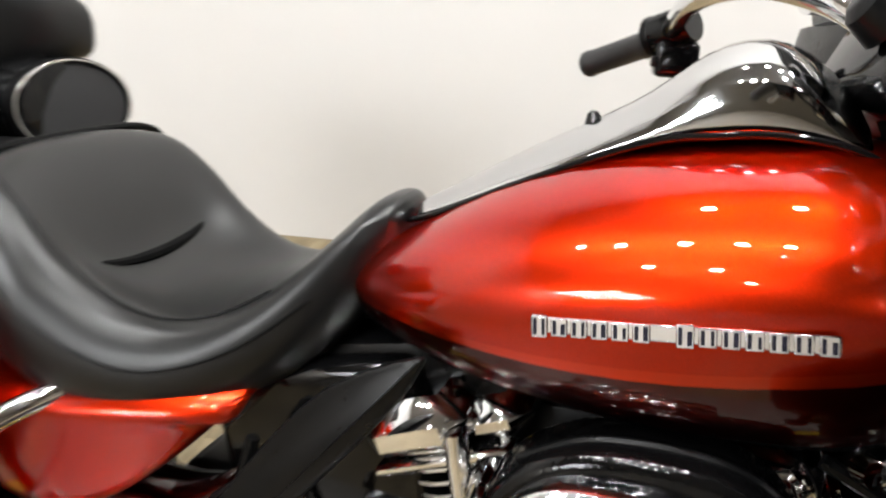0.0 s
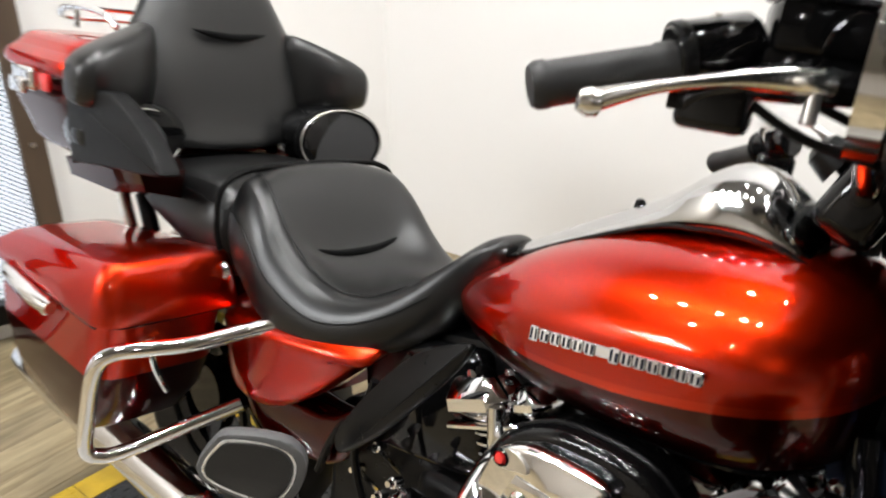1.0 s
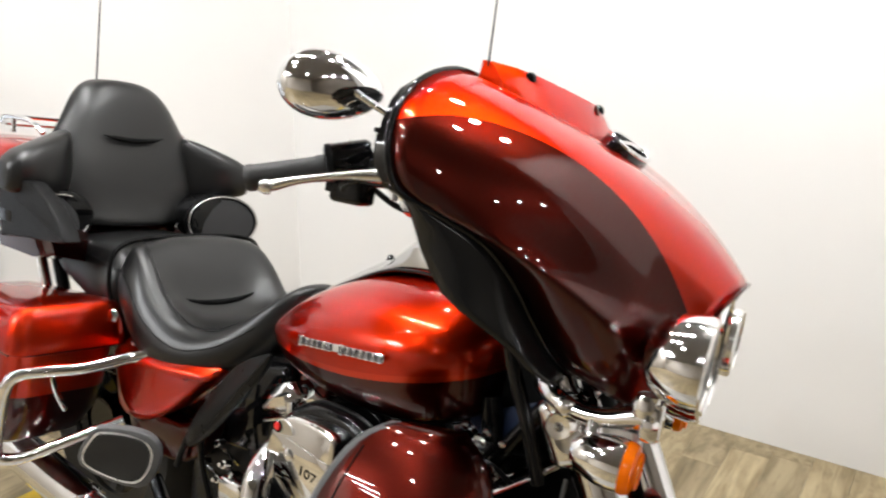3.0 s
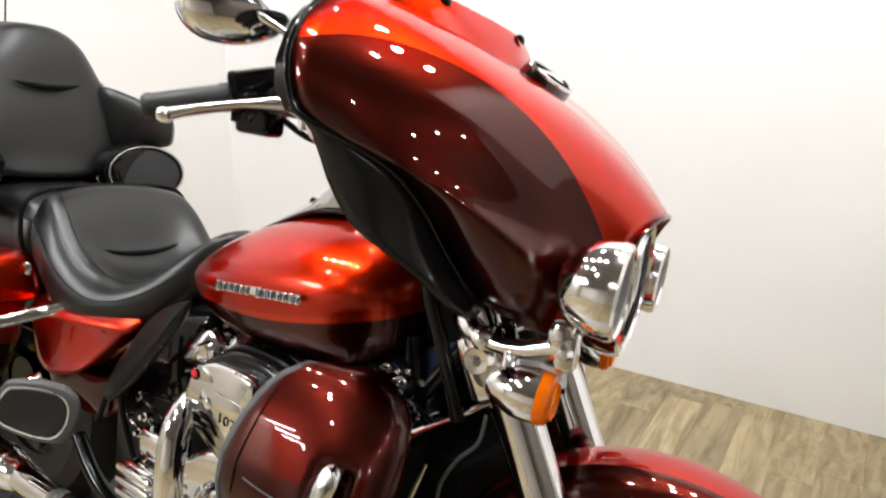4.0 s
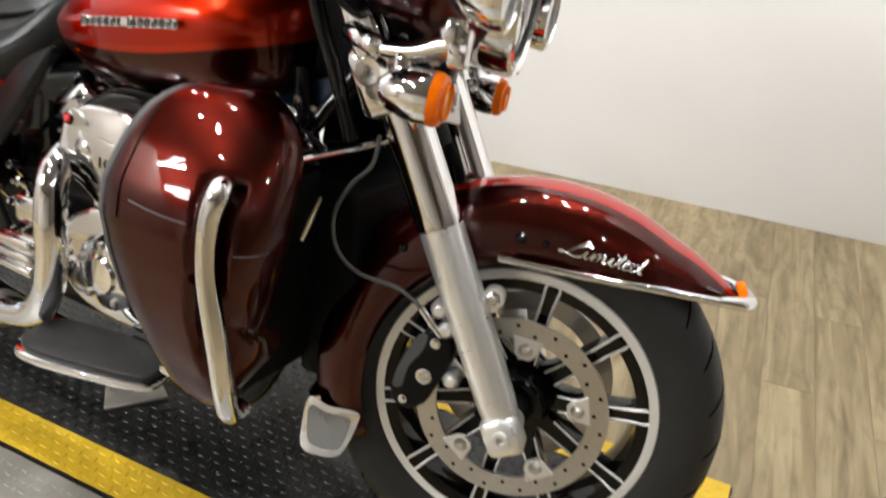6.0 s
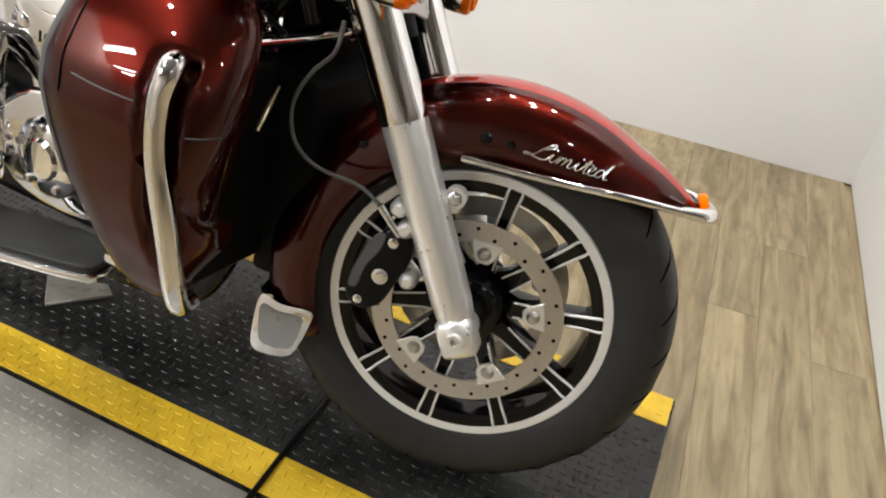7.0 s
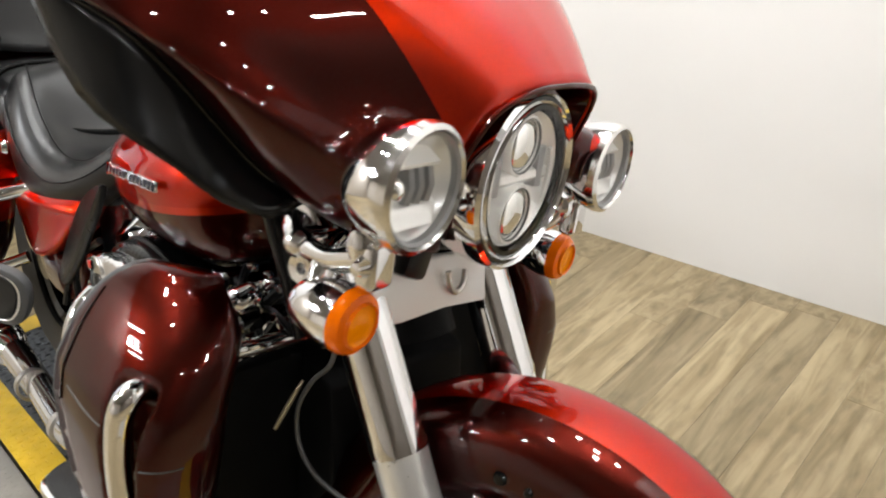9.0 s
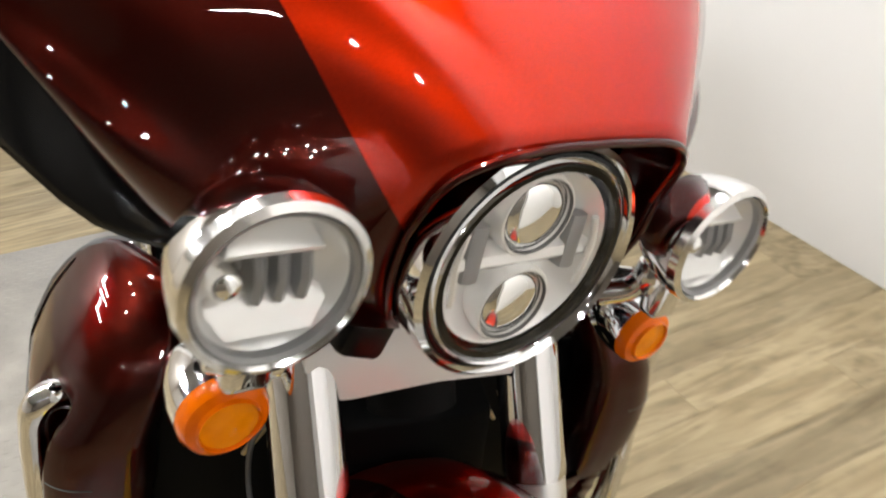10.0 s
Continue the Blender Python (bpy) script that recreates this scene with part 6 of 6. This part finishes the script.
for q, r in (((-0.42, -0.145, 0.70), 0.014), ((-0.385, -0.13, 0.735), 0.011), ((-0.47, -0.15, 0.715), 0.012), ((-0.36, -0.12, 0.69), 0.012), ((-0.40, -0.12, 0.665), 0.01)):
    part("clip", join(lathe([(0, r), (r, r * 0.7), (r, -r), (0, -r)], q, (0.4, -1, 0.3), 12)), CHROME, engine)
# air cleaner
AC = [(-0.768, 0, 0.63), (-0.742, 0, 0.68), (-0.69, 0, 0.71), (-0.64, 0, 0.719), (-0.58, 0, 0.717), (-0.54, 0, 0.70), (-0.51, 0, 0.66), (-0.52, 0, 0.60), (-0.57, 0, 0.55), (-0.65, 0, 0.53), (-0.725, 0, 0.56)]
ac = part("air_cleaner", plate([(p.x, -0.135, p.z) for p in curve(AC, 5, True)], (0, -0.082, 0), 0.016, 3), BLACK, engine, "black air cleaner with a chrome face")
part("body_bead", tube([(p.x, -0.19, p.z) for p in curve(AC[1:8], 3)], 0.0045, 8, 2), SATIN, ac)
AF = [(-0.757, 0, 0.607), (-0.750, 0, 0.64), (-0.737, 0, 0.668), (-0.705, 0, 0.69), (-0.663, 0, 0.697), (-0.62, 0, 0.698), (-0.593, 0, 0.694), (-0.585, 0, 0.685), (-0.585, 0, 0.655), (-0.592, 0, 0.62), (-0.607, 0, 0.575), (-0.632, 0, 0.54), (-0.66, 0, 0.535), (-0.705, 0, 0.558), (-0.74, 0, 0.58)]
part("face", plate([(p.x, -0.214, p.z) for p in curve(AF, 3, True)], (0, -0.030, 0), 0.008, 3), CHROME, ac, "chrome air cleaner face")
part("face_panel", plate([(-0.70, -0.2435, 0.655), (-0.592, -0.2435, 0.645), (-0.598, -0.2435, 0.60), (-0.62, -0.2435, 0.562), (-0.70, -0.2435, 0.585), (-0.715, -0.2435, 0.62)], (0, -0.0025, 0), 0.001, 2), CHROME, ac)
emb = part("emblem", plate([(p.x, -0.2435, p.z) for p in curve([(-0.732, 0, 0.664), (-0.715, 0, 0.684), (-0.692, 0, 0.678), (-0.684, 0, 0.664), (-0.70, 0, 0.660), (-0.718, 0, 0.656)], 3, True)], (0, -0.004, 0), 0.001, 1), STEEL, ac, "small winged emblem with a red centre")
part("emblem_centre", lathe([(0, 0.005), (0.006, 0.0045), (0.0085, 0.0)], (-0.722, -0.2475, 0.668), (0, -1, 0), 20), REDLENS, emb)
part("emblem_ring", lathe([(0.0085, 0.0), (0.0095, 0.0035), (0.0115, 0.0)], (-0.722, -0.2475, 0.668), (0, -1, 0), 20), BLACK, emb)
part("face_bolt", lathe([(0, 0.0055), (0.007, 0.005), (0.011, 0.003), (0.0125, 0)], (-0.69, -0.2455, 0.626), (0, -1, 0), 24), CHROME, ac)
txt = bpy.data.curves.new("capacity_number", "FONT")
txt.body, txt.size, txt.extrude, txt.align_x = "107", 0.024, 0.0006, "CENTER"
tob = new("capacity_text", txt)
tob.matrix_world = Matrix.Identity(4)
me = bpy.data.meshes.new_from_object(tob.evaluated_get(bpy.context.evaluated_depsgraph_get()))
bpy.data.objects.remove(tob)
bm = bmesh.new()
bm.from_mesh(me)
bmesh.ops.transform(bm, matrix=Matrix.Translation((-0.64, -0.2465, 0.603)) @ Matrix.Rotation(radians(4), 4, "Y") @ Matrix.Rotation(radians(90), 4, "X") @ Matrix.Diagonal((1.3, 1, 1, 1)), verts=bm.verts)
part("capacity_number", bm, BLACK, ac, "black numerals 107", smooth=False)
# exhaust
pipe = part("exhaust_pipe", tube([(-0.775, -0.14, 0.625), (-0.765, -0.20, 0.61), (-0.748, -0.255, 0.575), (-0.737, -0.275, 0.51), (-0.738, -0.275, 0.44), (-0.76, -0.27, 0.36), (-0.81, -0.265, 0.305), (-0.92, -0.26, 0.275), (-1.1, -0.25, 0.255), (-1.3, -0.25, 0.25)], [0.02, 0.022, 0.0245, 0.0255, 0.0255, 0.026, 0.0265, 0.027, 0.028, 0.032], 18), CHROME, bike, "chrome exhaust header and pipe")
part("muffler", tube([(-1.28, -0.25, 0.25), (-1.32, -0.255, 0.25), (-1.40, -0.26, 0.255), (-1.9, -0.28, 0.275), (-2.05, -0.285, 0.28), (-2.06, -0.285, 0.28)], [0.032, 0.042, 0.047, 0.049, 0.042, 0.03], 22), CHROME, pipe, "chrome muffler")
for x in (-0.9, -1.12):
    part("clamp", lathe([(0.029, -0.008), (0.034, -0.008), (0.034, 0.008), (0.029, 0.008)], (x, -0.259, 0.277 if x > -1 else 0.254), (1, 0, 0.1), 20, ring=True), STEEL, pipe)
# footboards
for s in (-1, 1):
    prof = [(-0.765, 0.25), (-0.70, 0.222), (-0.60, 0.204), (-0.54, 0.202), (-0.508, 0.235), (-0.495, 0.28), (-0.515, 0.302), (-0.60, 0.33), (-0.69, 0.352), (-0.742, 0.348), (-0.77, 0.30)]
    fb = part("footboard", plate([(p.x, s * p.y, 0.282) for p in curve([(x, y, 0) for x, y in prof], 4, True)], (0, 0, 0.014), 0.005, 2), CHROME, bike, "rider footboard with a black rubber pad")
    part("rubber_pad", plate([(-0.635 + (p.x + 0.635) * 0.93, s * (0.278 + (p.y - 0.278) * 0.88), 0.295) for p in curve([(x, y, 0) for x, y in prof], 4, True)], (0, 0, 0.012), 0.003, 2), RUBBER, fb)
    part("bracket", box((-0.62, s * 0.2, 0.25), (0.14, 0.1, 0.02), 0.004), STEEL, fb)
part("brake_pedal", join(tube([(-0.50, -0.19, 0.27), (-0.45, -0.26, 0.30), (-0.41, -0.3, 0.36)], 0.009, 10), box((-0.41, -0.3, 0.37), (0.05, 0.06, 0.014), 0.004)), CHROME, bike, "chrome brake pedal")

# -- lower leg fairings --
LF = [(0.345, -0.325, -0.385, -0.325, -0.305), (0.37, -0.315, -0.4, -0.34, -0.315), (0.42, -0.298, -0.42, -0.358, -0.315), (0.5, -0.28, -0.468, -0.371, -0.308), (0.5597, -0.27, -0.4888, -0.375, -0.302),
      (0.6089, -0.264, -0.5024, -0.375, -0.298), (0.6522, -0.262, -0.5034, -0.368, -0.295), (0.6844, -0.265, -0.4968, -0.355, -0.285), (0.7116, -0.27, -0.4892, -0.343, -0.275), (0.7341, -0.279, -0.4818, -0.329, -0.266),
      (0.7518, -0.292, -0.473, -0.316, -0.26), (0.7664, -0.309, -0.4608, -0.303, -0.256), (0.7781, -0.33, -0.4452, -0.289, -0.254), (0.7855, -0.35, -0.426, -0.275, -0.245)]
LFX = [row for k in range(len(LF) - 1) for row in [tuple(a + (b - a) * f / 3 for a, b in zip(LF[k], LF[k + 1])) for f in range(3)]] + [LF[-1]]


def smooth_step(v):
    v = min(1.0, max(0.0, v))
    return v * v * (3 - 2 * v)


def leg_face(z, xf, xr, yo, yi, x):
    """Outward y of the leg fairing's rounded face at x; rounder towards the top."""
    e = 0.46 + 0.5 * smooth_step((z - 0.56) / 0.25)
    u = min(1.0, max(0.0, (x - xr) / (xf - xr))) ** (2 / (2 * e))
    return (yi + 0.03) + (yo - yi - 0.03) * math.sqrt(max(0.0, 1 - u * u)) ** e


def leg_row(z):
    for a, b in zip(LF, LF[1:]):
        if a[0] <= z <= b[0]:
            f = (z - a[0]) / (b[0] - a[0])
            return tuple(p + (q - p) * f for p, q in zip(a, b))


for s in (-1, 1):
    rings, trim = [], []
    for z, xf, xr, yo, yi in LFX:
        k = min(1.0, (xf - xr) / 0.2)
        e = 0.46 + 0.5 * smooth_step((z - 0.56) / 0.25)
        dip = smooth_step((0.692 - z) / 0.03) * smooth_step((z - 0.335) / 0.08)
        c = -0.318 + 0.03 * smooth_step((0.5 - z) / 0.12)
        face = []
        for n in range(49):
            q = math.pi / 2 * (1 - n / 48)
            x, y = xr + 0.01 * k + (xf - xr - 0.01 * k) * max(0.0, math.sin(q)) ** e, (yi + 0.03) + (yo - yi - 0.03) * max(0.0, math.cos(q)) ** e
            groove = max(0.0, 1 - ((x - c) / 0.026) ** 2) ** 0.6
            face.append((x, y + 0.055 * groove * dip, z))
        ring = [(xf - 0.03 * k, yi + 0.05 * k, z), (xf - 0.008, yi + 0.042 * k, z)] + face + [(xr + 0.003 * k, yo + 0.005 * k, z), (xr, yo + 0.015 * k, z), (xr + 0.002, yo + 0.03 * k, z), (xr + 0.02 * k, yo + 0.045 * k, z), ((xf + xr) / 2, (yo + yi) / 2 + 0.06 * k, z), (xf - 0.045 * k, yi + 0.055 * k, z)]
        rings.append([(x, -s * y, z) for x, y, z in ring])
    for z, xf, xr, yo, yi in LF:
        trim.append(((xr + 0.002, -s * (yo + 0.012), z), (xr + 0.008, -s * (yo + 0.006), z), (xr - 0.0005, -s * (yo + 0.030), z)))
    lower = part("leg_fairing", loft(rings), MAROON, bike, "maroon lower leg fairing", sharp=70)
    band = []
    for m, i_, o in trim[3:-1]:
        m, i_, o = Vector(m), Vector(i_), Vector(o)
        out = Vector((-0.0075, s * 0.0055, 0.0))
        i_ = i_.lerp(m, -0.6)
        band.append([i_ + out * 0.1, i_ + out * 0.55, i_.lerp(m, 0.5) + out * 0.9, m + out, o + out * 0.8, o - out * 0.8, m - out * 0.6])
    part("edge_trim", loft(band), GREY, lower, "grey rubber edge trim", sharp=60)
    seams = [[(z, xr * 0.72 + xf * 0.28 - 0.03) for z, xf, xr, yo, yi in LF[5:11]], [(0.629 + 0.0001 * k * k, -0.352 - 0.012 * k) for k in range(9)], [(0.6, -0.266 - 0.003 * k) for k in range(8)]]
    for run, size in zip(seams, (0.0014, 0.0011, 0.001)):
        # the two GREY seams carry their edge highlight as a paler colour
        part("door_seam", tube([(x, -s * (leg_face(*leg_row(z), x) - 0.0004), z) for z, x in run], size, 6, 3), BLACK if size > 0.0012 else GREY, lower)
    part("crash_bar", tube([(-0.335, -s * -0.30, 0.655), (-0.322, -s * -0.33, 0.68), (-0.316, -s * -0.35, 0.672), (-0.322, -s * -0.357, 0.63), (-0.32, -s * -0.358, 0.56), (-0.303, -s * -0.352, 0.46), (-0.296, -s * -0.342, 0.385), (-0.299, -s * -0.326, 0.352), (-0.305, -s * -0.30, 0.345)], 0.0155, 16), CHROME, lower, "chrome engine guard bar")
part("front_guard_bar", tube([(-0.36, -0.33, 0.678), (-0.335, -0.24, 0.688), (-0.325, -0.12, 0.69), (-0.32, 0, 0.69), (-0.325, 0.12, 0.69), (-0.335, 0.24, 0.688), (-0.36, 0.33, 0.678)], 0.0115, 12), CHROME, bike, "chrome cross bar of the engine guard")
for s in (-1, 1):
    part("inner_leg_panel", box((-0.345, s * 0.195, 0.50), (0.03, 0.17, 0.32), 0.01), MATTE, bike, "black panel between leg fairing and frame")
# -- frame neck, wiring and clips above the guard bar --
NAVY = mat("dark_blue_painted_steel", (0.012, 0.02, 0.045), 0.3, spec=0.4, rough_vary=0.06, scale=40)
for s in (-1, 1):
    part("neck_gusset", plate([(-0.445, s * 0.095, 0.752), (-0.312, s * 0.06, 0.815), (-0.325, s * 0.07, 0.76), (-0.37, s * 0.09, 0.705)], (0, -s * 0.006, 0), 0.002, 1), NAVY, bike, "dark blue painted frame gusset")
    part("neck_tube", tube([(-0.30, s * 0.075, 0.825), (-0.345, s * 0.1, 0.745), (-0.392, s * 0.13, 0.655)], 0.0125, 12), BLACK, bike, "black frame down tube")
    for n, pts in enumerate(([(-0.46, 0.12, 0.745), (-0.41, 0.16, 0.735), (-0.37, 0.19, 0.705), (-0.355, 0.22, 0.69)], [(-0.47, 0.15, 0.72), (-0.42, 0.185, 0.715), (-0.39, 0.2, 0.69)], [(-0.44, 0.13, 0.69), (-0.40, 0.15, 0.70), (-0.35, 0.15, 0.72), (-0.31, 0.14, 0.70)],
                             [(-0.45, 0.18, 0.70), (-0.42, 0.21, 0.72), (-0.38, 0.225, 0.725), (-0.36, 0.24, 0.70)])):
        part("wiring_hose", tube([(x, s * y, z) for x, y, z in pts], 0.006 - 0.0008 * n, 8), SATIN, bike)
    for x, y, z, r in ((-0.445, 0.14, 0.705, 0.013), (-0.43, 0.165, 0.69, 0.011), (-0.40, 0.15, 0.762, 0.008), (-0.36, 0.15, 0.765, 0.007), (-0.385, 0.2, 0.70, 0.009), (-0.342, 0.15, 0.714, 0.008), (-0.365, 0.17, 0.728, 0.007), (-0.33, 0.15, 0.758, 0.006)):
        part("hose_clip", lathe([(0, r * 0.9), (r * 0.6, r * 0.8), (r, r * 0.3), (r, -r * 0.6), (r * 0.5, -r)], (x, s * y, z), (0.5, s, 0.35), 8), CHROME, bike)
    # a pale strip laid on the panel in place of a reflection there
    part("panel_glint", tube([(-0.3285, s * 0.115, 0.618), (-0.3285, s * 0.135, 0.59), (-0.3285, s * 0.156, 0.558)], [0.002, 0.004, 0.003], 8), GLINT, bike, "slim pale streak that stands in for a reflection on the black panel")
bracket = part("guard_bracket", box((-0.38, -0.17, 0.715), (0.035, 0.045, 0.075), 0.011, Matrix.Rotation(radians(25), 4, "Y") @ Matrix.Rotation(radians(20), 4, "X"), 3), CHROME, bike, "chrome engine guard bracket")
part("bracket_bolt", lathe([(0, 0.01), (0.008, 0.009), (0.011, 0.003), (0.014, 0)], (-0.365, -0.195, 0.735), (0.4, -0.9, 0.2), 14), CHROME, bracket)
part("bracket_bolt", lathe([(0, 0.01), (0.007, 0.009), (0.010, 0.003), (0.012, 0)], (-0.368, -0.19, 0.70), (0.5, -0.85, 0.1), 14), CHROME, bracket)
# added dark plate that hides bright far-side chrome behind the neck
part("neck_filler", plate([(-0.445, 0.03, 0.65), (-0.305, 0.03, 0.68), (-0.31, 0.03, 0.765), (-0.44, 0.03, 0.74)], (0, 0.05, 0), 0.006, 1), MATTE, bike, "black filler plate added behind the frame neck to darken it")
part("oil_cooler", box((-0.335, 0, 0.45), (0.04, 0.2, 0.3), 0.01), MATTE, bike, "black oil cooler")
part("neck_cover", loft([[(-0.40, -0.07, 0.76), (-0.40, 0.07, 0.76), (-0.40, 0.06, 0.93), (-0.40, -0.06, 0.93)], [(-0.29, -0.04, 0.78), (-0.29, 0.04, 0.78), (-0.33, 0.04, 0.95), (-0.33, -0.04, 0.95)]]), MATTE, bike)
part("inner_shroud", plate([(-0.30, -0.115, 0.33), (-0.25, -0.115, 0.5), (-0.265, -0.115, 0.64), (-0.38, -0.115, 0.665), (-0.47, -0.115, 0.64), (-0.45, -0.115, 0.4)], (0, 0.23, 0), 0.01), MATTE, bike, "black engine shroud")

# ---- floor planks ----
random.seed(4)
PWID, PLEN = 0.125, 1.22
plank_bm = box((0, 0, 0), (PWID - 0.0006, PLEN - 0.0006, 0.008), 0.0004, seg=1)
plank_me = None
for i in range(-25, 8):
    shift = random.uniform(0, PLEN)
    for k in range(-4, 3):
        x, y = i * PWID, k * PLEN + shift
        if not (-3.1 < x < EAST + 0.02 and -3.9 < y - PLEN / 2 and y - PLEN / 2 < NORTH):
            continue
        if plank_me is None:
            ob = part("plank", plank_bm, PLANK, floor, smooth=False)
            plank_me = ob.data
        else:
            ob = new("plank", plank_me)
            ob.parent = floor
        over = max(0.0, y + PLEN / 2 - (NORTH + 0.1))
        ob.scale.y = 1 - over / PLEN
        ob.location = (x, y - over / 2, -0.0045)
